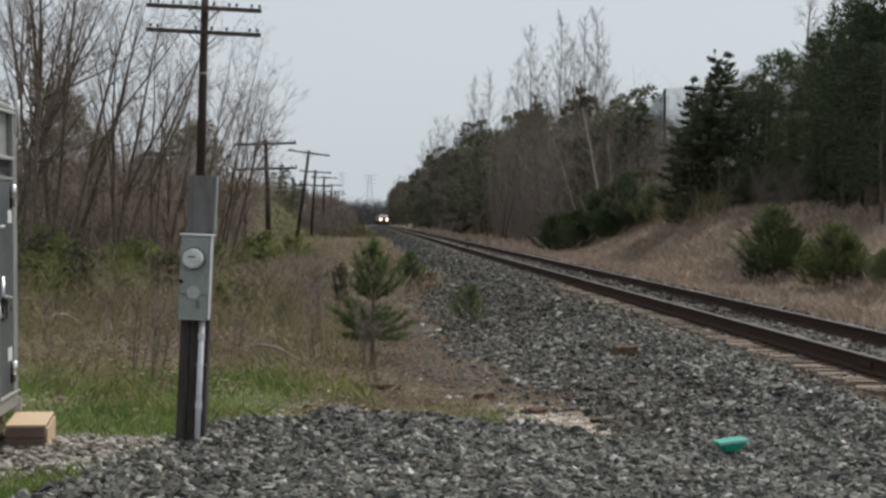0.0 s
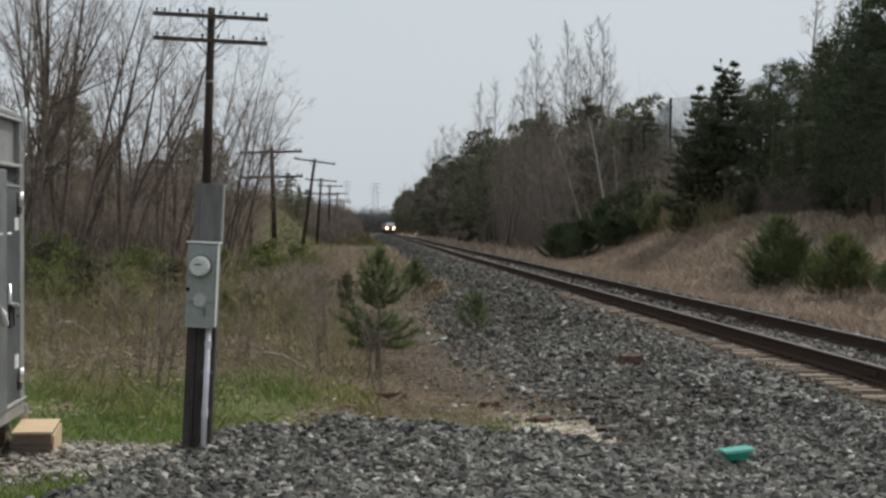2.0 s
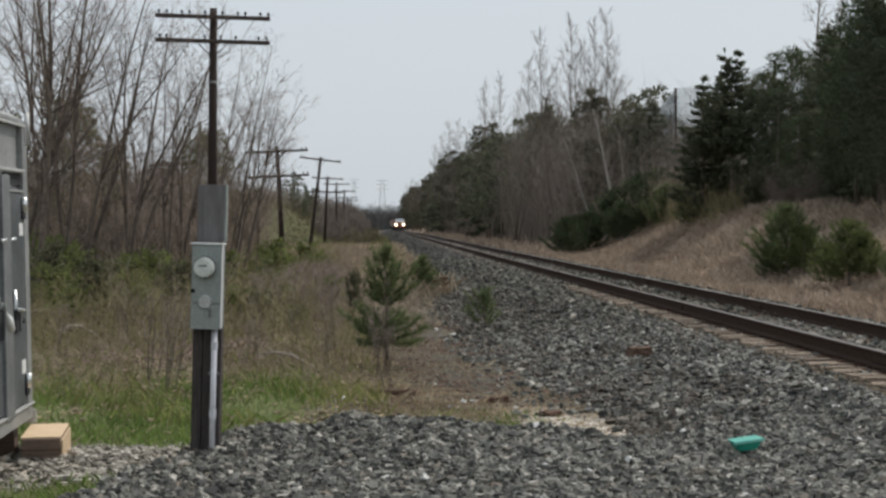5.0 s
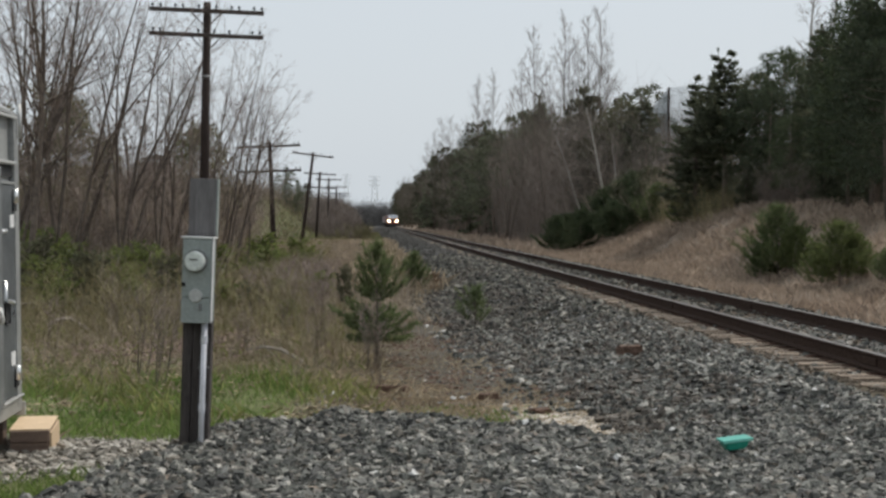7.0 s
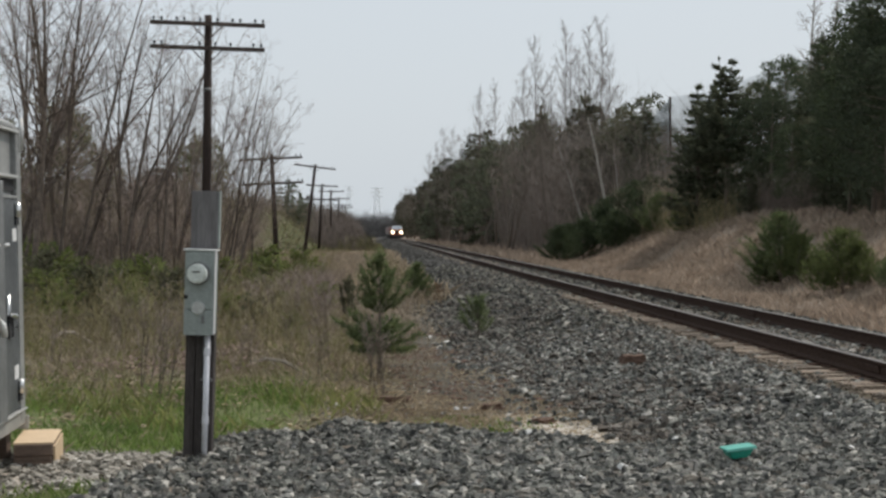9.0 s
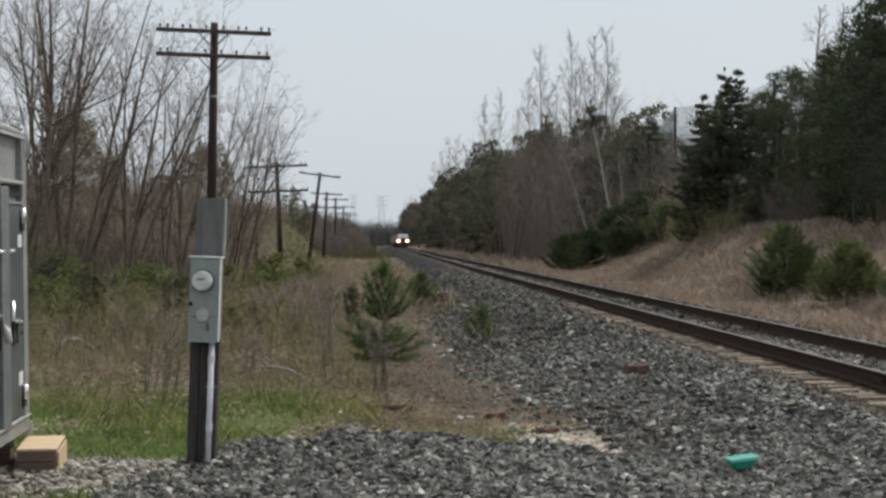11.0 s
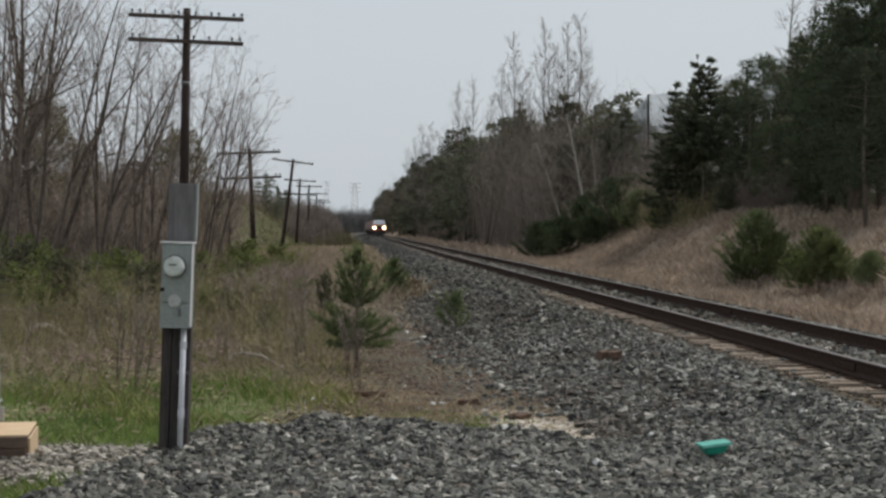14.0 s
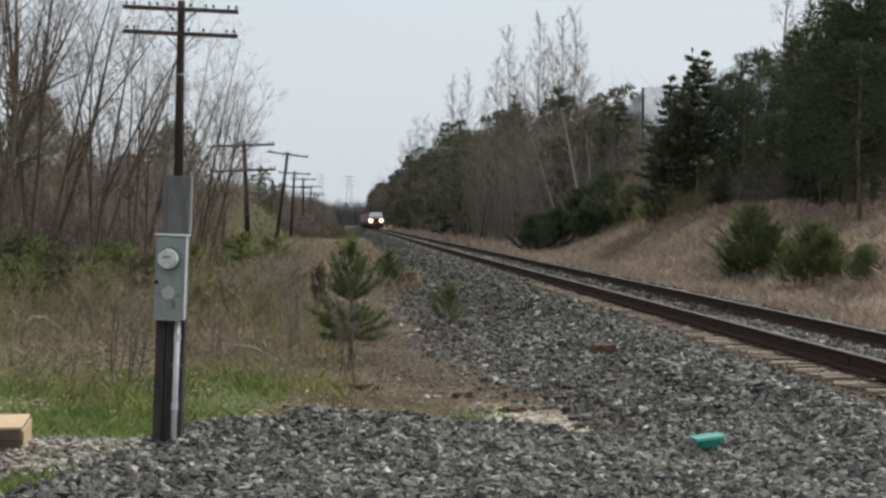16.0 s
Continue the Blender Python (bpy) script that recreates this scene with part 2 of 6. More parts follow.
    "needle_olive": mat("olive_pine_needles", (0.10, 0.10, 0.052), (0.2, 0.19, 0.105), 0.85, 1.5, 0, vary=0.4, leafy=0.5),
    "needle_rust": mat("dead_needles", (0.14, 0.09, 0.055), (0.27, 0.185, 0.12), 0.9, 1.5, 0, vary=0.3, leafy=0.4),
    "grass": mat("green_blades", (0.085, 0.14, 0.032), (0.23, 0.31, 0.09), 0.8, 1.5, 0, vary=0.45, leafy=0.5),
    "field_blades": mat("field_blades", (0.125, 0.14, 0.045), (0.3, 0.3, 0.12), 0.85, 0.7, 0, vary=0.5, leafy=0.5),
    "dry": mat("dry_blades", (0.236, 0.18, 0.138), (0.475, 0.385, 0.305), 0.95, 0.9, 0, vary=0.4, leafy=0.4),
    "hill_blades": mat("hill_blades", (0.1, 0.096, 0.048), (0.23, 0.205, 0.11), 0.95, 0.9, 0, vary=0.4, leafy=0.3),
    "dry_left": mat("old_blades", (0.22, 0.17, 0.12), (0.48, 0.395, 0.28), 0.95, 0.9, 0, vary=0.4, leafy=0.45),
    "straw": mat("pale_straw", (0.22, 0.175, 0.11), (0.46, 0.385, 0.255), 0.95, 0.9, 0, vary=0.4, leafy=0.3),
    "trodden": mat("tan_straw", (0.26, 0.195, 0.12), (0.52, 0.41, 0.27), 0.95, 0.9, 0, vary=0.4, leafy=0.3),
    "leaf": mat("dead_leaves", (0.11, 0.07, 0.055), (0.3, 0.215, 0.18), 0.9, 6, 0.2, vary=0.4),
    "bleached": mat("bleached_blades", (0.33, 0.27, 0.22), (0.54, 0.465, 0.385), 0.95, 0.9, 0, vary=0.3, leafy=0.4),
    "dusk": mat("dark_grey_twigs", (0.06, 0.058, 0.058), (0.13, 0.125, 0.125), 0.95, 1.2, 0, vary=0.3),
    "shed_tan": mat("tan_siding", (0.32, 0.25, 0.21), (0.42, 0.34, 0.29), 0.85, 3, 0.1, vary=0.05),
    "net": mat("net_cord", (0.30, 0.34, 0.36), (0.42, 0.46, 0.48), 0.9, 3, 0, vary=0),
    # distance haze is mixed into this near-white steel colour
    "pylon": mat("hazed_pylon_steel", (0.8, 0.83, 0.86), (0.88, 0.9, 0.92), 0.6, 3, 0, metal=0.0, vary=0),
    "loco": mat("loco_black", (0.016, 0.014, 0.014), (0.045, 0.04, 0.038), 0.5, 2, 0, vary=0),
    "loco_red": mat("loco_orange_red", (0.26, 0.05, 0.03), (0.38, 0.09, 0.05), 0.45, 2, 0, vary=0),
    "loco_nose": mat("loco_faded_orange", (0.34, 0.17, 0.11), (0.48, 0.27, 0.18), 0.45, 2, 0, vary=0),
    "loco_white": mat("loco_pale_nose", (0.5, 0.48, 0.46), (0.68, 0.66, 0.63), 0.4, 2, 0, vary=0),
    "windscreen": mat("sky_mirroring_glass", (0.5, 0.52, 0.54), (0.6, 0.62, 0.64), 0.15, 2, 0, metal=0.8, vary=0),
    "car_red": mat("boxcar_oxide", (0.30, 0.16, 0.14), (0.45, 0.27, 0.24), 0.8, 1, 0, vary=0.2),
    "car_grey": mat("hopper_grey", (0.32, 0.31, 0.31), (0.48, 0.46, 0.46), 0.8, 1, 0, vary=0.2),
    "lamp": glowing("headlight_glow", (1.0, 0.86, 0.62), 9.0),
    # weak orange emission for the glare round each headlight; not a lamp
    "lamp_halo": glowing("headlight_halo", (1.0, 0.6, 0.28), 1.3),
    "old_log": mat("weathered_stick", (0.2, 0.17, 0.14), (0.42, 0.37, 0.32), 0.9, 8, 0.4, vary=0.1),
    "wood_rust": mat("rotten_tie", (0.07, 0.042, 0.03), (0.2, 0.125, 0.09), 0.95, 8, 0.6, vary=0.1, stretch=(1, 8, 8)),
}

# ---- building helpers ----


class Geo:
    """Collects vertices and faces for one mesh."""

    def __init__(self):
        self.v, self.f = [], []

    def add(self, verts, faces):
        k = len(self.v)
        self.v.extend(tuple(p) for p in verts)
        self.f.extend(tuple(i + k for i in q) for q in faces)
        return self

    def box(self, x, y, z, sx, sy, sz, bevel=0.0, m=None):
        bm = bmesh.new()
        bmesh.ops.create_cube(bm, size=1)
        bmesh.ops.scale(bm, vec=(sx, sy, sz), verts=bm.verts)
        if bevel:
            bmesh.ops.bevel(bm, geom=bm.edges[:], offset=bevel, segments=2, affect="EDGES", profile=0.6)
        bmesh.ops.translate(bm, vec=(x, y, z), verts=bm.verts)
        return self.bm(bm, m)

    def cone(self, x, y, z, r1, r2, depth, sides=16, m=None, bevel=0.0):
        bm = bmesh.new()
        bmesh.ops.create_cone(bm, cap_ends=True, segments=sides, radius1=r1, radius2=r2, depth=depth)
        if bevel:
            rims = [e for e in bm.edges if abs(e.verts[0].co.z - e.verts[1].co.z) < 1e-5]
            bmesh.ops.bevel(bm, geom=rims, offset=bevel, segments=2, affect="EDGES")
        if m:
            bm.transform(m)
        bmesh.ops.translate(bm, vec=(x, y, z), verts=bm.verts)
        return self.bm(bm)

    def bm(self, bm, m=None):
        if m:
            bm.transform(m)
        bm.verts.index_update()
        self.add([v.co for v in bm.verts], [[v.index for v in f.verts] for f in bm.faces])
        bm.free()
        return self

    def tube(self, pts, radii, sides=5):
        pts = [Vector(p) for p in pts]
        k, n = len(self.v), len(pts)
        for i, p in enumerate(pts):
            d = (pts[min(i + 1, n - 1)] - pts[max(i - 1, 0)]).normalized()
            a = d.orthogonal().normalized()
            b = d.cross(a)
            for s in range(sides):
                w = 2 * math.pi * s / sides
                self.v.append(tuple(p + (a * math.cos(w) + b * math.sin(w)) * radii[i]))
        for i in range(n - 1):
            for s in range(sides):
                t = (s + 1) % sides
                self.f.append((k + i * sides + s, k + i * sides + t, k + (i + 1) * sides + t, k + (i + 1) * sides + s))
        self.f.append(tuple(k + s for s in reversed(range(sides))))
        self.f.append(tuple(k + (n - 1) * sides + s for s in range(sides)))
        return self

    def sweep(self, section, path):
        """A closed section (across, up) swept along a path of points in the yz-ish direction."""
        k, n = len(self.v), len(section)
        for (x, y, z, nx, ny) in path:
            for a, u in section:
                self.v.append((x + nx * a, y + ny * a, z + u))
        for i in range(len(path) - 1):
            for s in range(n):
                t = (s + 1) % n
                self.f.append((k + i * n + s, k + (i + 1) * n + s, k + (i + 1) * n + t, k + i * n + t))
        self.f.append(tuple(k + s for s in range(n)))
        self.f.append(tuple(k + (len(path) - 1) * n + s for s in reversed(range(n))))
        return self

    def mesh(self, name, material, smooth=False):
        me = bpy.data.meshes.new(name)
        me.from_pydata(self.v, [], self.f)
        me.materials.append(material)
        if smooth:
            me.shade_smooth()
        me.update()
        return me


def part(name, geo, material, parent, label="", smooth=False):
    ob = new(name, geo.mesh(name, material, smooth))
    ob.parent = parent
    return tagged(ob, label)


def thing(name, label, category, m=None, group="", kind=""):
    ob = tagged(new(name), label, category, group, kind)
    if m:
        ob.matrix_basis = m
    return ob


def soup(name, verts, faces, material, label, category):
    """One object of uncountable small pieces, from arrays."""
    me = bpy.data.meshes.new(name)
    k, n = faces.shape
    me.vertices.add(len(verts))
    me.vertices.foreach_set("co", np.ascontiguousarray(verts, dtype=np.float32).ravel())
    me.loops.add(k * n)
    me.loops.foreach_set("vertex_index", np.ascontiguousarray(faces, dtype=np.int32).ravel())
    me.polygons.add(k)
    me.polygons.foreach_set("loop_start", np.arange(0, k * n, n, dtype=np.int32))
    me.materials.append(material)
    me.update(calc_edges=True)
    me.validate()
    me.shade_flat()
    return tagged(new(name, me), label, category, kind="stuff")


# ---- lie of the land ----
def smooth(a, b, x):
    t = np.clip((np.asarray(x, float) - a) / (b - a), 0, 1)
    return t * t * (3 - 2 * t)


def lat(y):
    """How far the track's middle lies to the right of the camera's line, y metres ahead."""
    return 7.25 + 0.026 * 15 * np.logaddexp(0, (np.asarray(y, float) - 60) / 15)


def rail_z(y):
    """Height of the rail tops: level at first, then falling gently."""
    return 1.65 - 0.232 * lat(y)


def apron(x, y):
    """1 on the gravel apron in the foreground, 0 off it."""
    rim = np.interp(x, [-2.4, -2.0, -1.7, -1.35, -1.0, -0.4, 0.2, 0.8, 1.4, 2.2, 3.2, 4.5], [8.0, 9.6, 11.4, 13.3, 14.5, 15.4, 15.9, 15.7, 15.1, 14.3, 14.1, 16])
    return smooth(0.22, -0.22, np.asarray(y, float) - rim)


def ballast_edge(y):
    """Where the ballast ends on the near side, counted from the track's middle."""
    return np.interp(y, [12, 15, 19, 24, 28, 40, 60], [-4.0, -4.3, -4.5, -4.8, -5.1, -4.9, -4.5])


def height(x, y):
    x, y = np.asarray(x, float), np.asarray(y, float)
    u, b = x - lat(y), rail_z(y)
    left = b - 0.52 - 0.1 * smooth(22, 40, y)
    left = left + 4.6 * smooth(-9.2, -18, u) * smooth(140, 190, y) * smooth(700, 400, y) + 0.8 * smooth(-14, -40, u) * smooth(40, 90, y)
    left = left + (-0.22 - left) * apron(x, y) * smooth(40, 20, y)
    left = left + 0.07 * smooth(-1.35, -1.9, x) * smooth(8, 10, y) * smooth(16.8, 15.5, y)
    shoulder = smooth(-5.2, -1.7, u)
    z = left + (b - 0.23 - left) * shoulder + 0.18 * np.sin(x * 2.3 + y * 0.7 + np.sin(y * 1.1)) * np.sin(y * 0.75 + 1.0 + np.sin(x * 1.4)) * shoulder * smooth(-1.9, -2.6, u)
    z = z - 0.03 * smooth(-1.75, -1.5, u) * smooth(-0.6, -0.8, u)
    bank = 2.5 - 0.22 * smooth(64, 52, y) - 1.75 * smooth(74, 112, y)
    right = b - 0.55 + 0.16 * np.sin(x * 0.9 + 2 * np.sin(y * 0.23)) * np.sin(y * 0.41 + x * 0.3) * smooth(4, 7, u) + bank * smooth(4.6, 11.0, u) + 1.2 * smooth(10, 30, u)
    z = np.where(u > 1.6, b - 0.23 + (right - b + 0.23) * smooth(1.7, 3.0, u), z)
    lump = np.sin(x * 5.1 + 2 * np.sin(y * 2.3)) * np.sin(y * 4.3 + 1.7 * np.sin(x * 2.9)) + 0.6 * np.sin(x * 9.7 + y * 3.1) * np.sin(y * 8.9 - x * 2.2)
    z = z + 0.04 * lump * np.maximum(apron(x, y), shoulder * smooth(-1.8, -2.4, u)) * smooth(60, 30, y)
    z = z + 0.05 * np.sin(x * 1.3 + 0.7 * np.sin(y * 0.9)) * np.sin(y * 0.8) * (np.abs(u) > 4) * (1 - apron(x, y))
    return z + (-6 - z) * smooth(500, 1500, np.hypot(x, y))


def zones(x, y):
    """Gravel, green grass, pale sand, dry grass: 0 to 1 each."""
    behind = smooth(11, 6, y)
    x = x + behind * (0.6 * np.sin(y * 0.6) + 0.3 * np.sin(y * 1.7 + 1.0))
    u = x - lat(y)
    ballast = smooth(-0.1, 0.5, u - ballast_edge(y)) * smooth(3.0, 2.4, u)
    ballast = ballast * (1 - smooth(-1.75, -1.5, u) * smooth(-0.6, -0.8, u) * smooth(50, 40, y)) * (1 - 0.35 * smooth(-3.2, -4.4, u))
    ballast = ballast * (1 - 0.45 * smooth(0.75, 0.6, np.abs(u)) * smooth(70, 50, y))
    gravel = np.maximum(ballast, apron(x, y) * smooth(-2.1, -1.7, x))
    gravel = np.maximum(gravel, 0.5 * smooth(-6.6, -5.2, u) * smooth(20, 23, y) * smooth(44, 38, y) * (u < 0))
    rock = smooth(-1.25, -1.6, x) * smooth(13.6, 14.0, y) * smooth(17.0, 16.5, y)
    green = smooth(0.3, -0.7, x) * smooth(36, 20, y) * (1 - gravel) * (1 - rock)
    far_hill = smooth(-8.0, -9.5, u) * smooth(125, 150, y)
    green = np.maximum(green, 0.42 * far_hill)
    sand = np.exp(-(((x - 2.72 + 0.24 * (y - 16.3)) / 0.4) ** 2 + ((y - 16.8) / 1.9) ** 2)) * 1.4
    sand = np.maximum(sand, 1.2 * np.exp(-(((x - 3.05) / 0.5) ** 2 + ((y - 15.5) / 0.9) ** 2)))
    sand = np.maximum(sand, rock * 0.45)
    dry = np.maximum(smooth(2.6, 3.4, u), smooth(-4.6, -5.6, u) * 0.5 * smooth(320, 100, y) * (1 - 0.75 * far_hill))
    dry = np.maximum(dry, 0.3 * np.exp(-(((x - 1.3) / 1.3) ** 2 + ((y - 18.5) / 3) ** 2)))
    dry = dry * (1 - 0.75 * smooth(-0.2, 0.4, x) * smooth(15, 16, y) * smooth(22, 20, y) * (u < 0))
    dry = dry * (1 - 0.95 * smooth(0.2, 0.9, x) * smooth(19, 21, y) * smooth(40, 30, y) * (u < 0))
    return np.stack([gravel, green, sand, dry * (1 - green * 0.6)], -1)


def hz(x, y):
    return float(height(x, y))


def build_ground():
    def axis(lo, hi, near_lo, near_hi, step, grow):
        mid = list(np.arange(near_lo, near_hi, step))
        a, s = near_hi, step
        while a < hi:
            mid.append(a)
            s *= grow
            a += s
        a, s = near_lo, step
        while a > lo:
            s *= grow
            a -= s
            mid.insert(0, a)
        return np.array(mid)

    xs, ys = axis(-3000, 3000, -6, 20, 0.26, 1.12), axis(-1500, 4000, 8, 50, 0.26, 1.07)
    gx, gy = np.meshgrid(xs, ys)
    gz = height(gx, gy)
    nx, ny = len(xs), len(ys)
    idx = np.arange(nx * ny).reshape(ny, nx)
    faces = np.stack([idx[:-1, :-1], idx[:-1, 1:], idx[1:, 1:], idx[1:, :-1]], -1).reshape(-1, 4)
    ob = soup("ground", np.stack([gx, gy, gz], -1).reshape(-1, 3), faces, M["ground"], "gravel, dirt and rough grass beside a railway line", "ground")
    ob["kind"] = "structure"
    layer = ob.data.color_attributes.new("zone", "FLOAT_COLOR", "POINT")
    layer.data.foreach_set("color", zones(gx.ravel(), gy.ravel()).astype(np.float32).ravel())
    ob.data.shade_smooth()
    return ob


build_ground()


# ---- railway ----
def track_path(offset, y0, y1, step, rise=0.0):
    rows = []
    for y in np.arange(y0, y1, step):
        slope = (lat(y + 1) - lat(y - 1)) / 2
        n = math.hypot(1, slope)
        nx, ny = 1 / n, -slope / n
        rows.append((lat(y) + nx * offset, y + ny * offset, rail_z(y) + rise, nx, ny))
    return rows


def build_track():
    track = thing("railway_track", "single railway track of rusty rails on weathered wooden ties", "track", kind="structure")
    body = [(-0.07, -0.2), (0.07, -0.2), (0.07, -0.185), (0.012, -0.155), (0.009, -0.05), (0.034, -0.038), (0.036, -0.006), (-0.036, -0.006), (-0.034, -0.038), (-0.009, -0.05), (-0.012, -0.155), (-0.07, -0.185)]
    head = [(-0.036, -0.006), (0.036, -0.006), (0.030, 0.0), (-0.030, 0.0)]
    for side in (-0.753, 0.753):
        path = track_path(side, -30, 640, 4)
        rail = part("rail", Geo().sweep(body, path), M["rail"], track, "dark rusty steel rail")
        part("rail_head", Geo().sweep(head, track_path(side, -30, 640, 4, 0.002)), M["railhead"], rail, "worn shiny running surface")
        for y in np.arange(8, 120, 11.9):
            x, yy, z, nx, ny = track_path(side, y, y + 1, 2)[0]
            g = Geo().box(x - 0.025, yy, z - 0.1, 0.022, 0.62, 0.085, 0.006).box(x + 0.025, yy, z - 0.1, 0.022, 0.62, 0.085, 0.006)
            part("joint_bar", g, M["rail"], rail)
    rng = random.Random(5)
    shapes = []
    for k in range(5):
        g = Geo()
        bm = bmesh.new()
        bmesh.ops.create_cube(bm, size=1)
        bmesh.ops.scale(bm, vec=(2.6, 0.225, 0.17), verts=bm.verts)
        bmesh.ops.bevel(bm, geom=bm.edges[:], offset=0.012, segments=1, affect="EDGES")
        for v in bm.verts:
            v.co += Vector((rng.uniform(-0.03, 0.03), rng.uniform(-0.012, 0.012), rng.uniform(-0.008, 0.004)))
        shapes.append(g.bm(bm).mesh("tie", M["tie"]))
    plate = Geo().box(0, 0, 0, 0.34, 0.18, 0.014, 0.003).mesh("tie_plate", M["rust"])
    far = Geo()
    y, count = 4.0, 0
    while y < 420:
        x, yy, z, nx, ny = track_path(0, y, y + 1, 2)[0]
        m = pose(x + rng.uniform(-0.05, 0.05), yy, z - 0.303, 0, rng.uniform(-0.4, 0.4), math.degrees(math.atan2(ny, nx)) + rng.uniform(-1.2, 1.2))
        if y < 125:
            ob = new("tie", shapes[count % 5])
            ob.parent, ob.matrix_basis = track, m
            if y < 45:
                for s in (-0.753, 0.753):
                    p = new("tie_plate", plate)
                    p.parent, p.matrix_basis = ob, pose(s, 0, 0.0895)
        else:
            far.box(0, 0, 0, 2.6, 0.225, 0.17, 0, m)
        y += 0.5 + rng.uniform(-0.02, 0.02)
        count += 1
    tagged(part("far_ties", far, M["tie"], track), kind="stuff")


def stones(name, label, material, count, size, place, seed, flat=0.75, sink=0.25, tip=0.5):
    """Loose broken stones: skewed six-sided blocks with sharp arrises, lying mostly on their flat sides."""
    rng = np.random.default_rng(seed)
    x, y = place(rng, count)
    z = height(x, y)
    n = len(x)
    s = size * rng.uniform(0.4, 1.5, n) ** 1.3
    lump = np.array([(a, b, c) for c in (-1, 1) for a, b in ((-1, -1), (1, -1), (1, 1), (-1, 1))], float)
    v = lump[None] * np.where(lump[None, :, 2:] > 0, rng.uniform(0.35, 0.95, (n, 8, 1)), 1.0) + rng.uniform(-0.32, 0.32, (n, 8, 3))
    v *= s[:, None, None] * 0.5 * np.stack([rng.uniform(0.6, 1.35, n), rng.uniform(0.5, 1.1, n), rng.uniform(0.35, 0.95, n)], -1)[:, None]
    turn, lean, way = rng.uniform(0, 2 * math.pi, n), np.abs(rng.normal(0, tip, n)), rng.uniform(0, 2 * math.pi, n)
    half = lean / 2
    q = np.stack([np.cos(half) * np.cos(turn / 2), np.sin(half) * np.cos(way), np.sin(half) * np.sin(way), np.cos(half) * np.sin(turn / 2)], -1)
    q /= np.linalg.norm(q, axis=1, keepdims=True)
    a, b, c, d = q.T
    R = np.stack([1 - 2 * (c * c + d * d), 2 * (b * c - a * d), 2 * (b * d + a * c), 2 * (b * c + a * d), 1 - 2 * (b * b + d * d), 2 * (c * d - a * b), 2 * (b * d - a * c), 2 * (c * d + a * b), 1 - 2 * (b * b + c * c)], -1).reshape(n, 3, 3)
    v = np.einsum("nij,nkj->nki", R, v)
    v[:, :, 2] *= flat
    v += np.stack([x, y, z + s * (0.5 * flat - sink) * rng.uniform(0.2, 1.3, n)], -1)[:, None]
    f = np.array([(0, 3, 2, 1), (4, 5, 6, 7), (0, 1, 5, 4), (1, 2, 6, 5), (2, 3, 7, 6), (3, 0, 4, 7)])
    faces = (np.arange(n)[:, None, None] * 8 + f[None]).reshape(-1, 4)
    return soup(name, v.reshape(-1, 3), faces, material, label, "gravel")


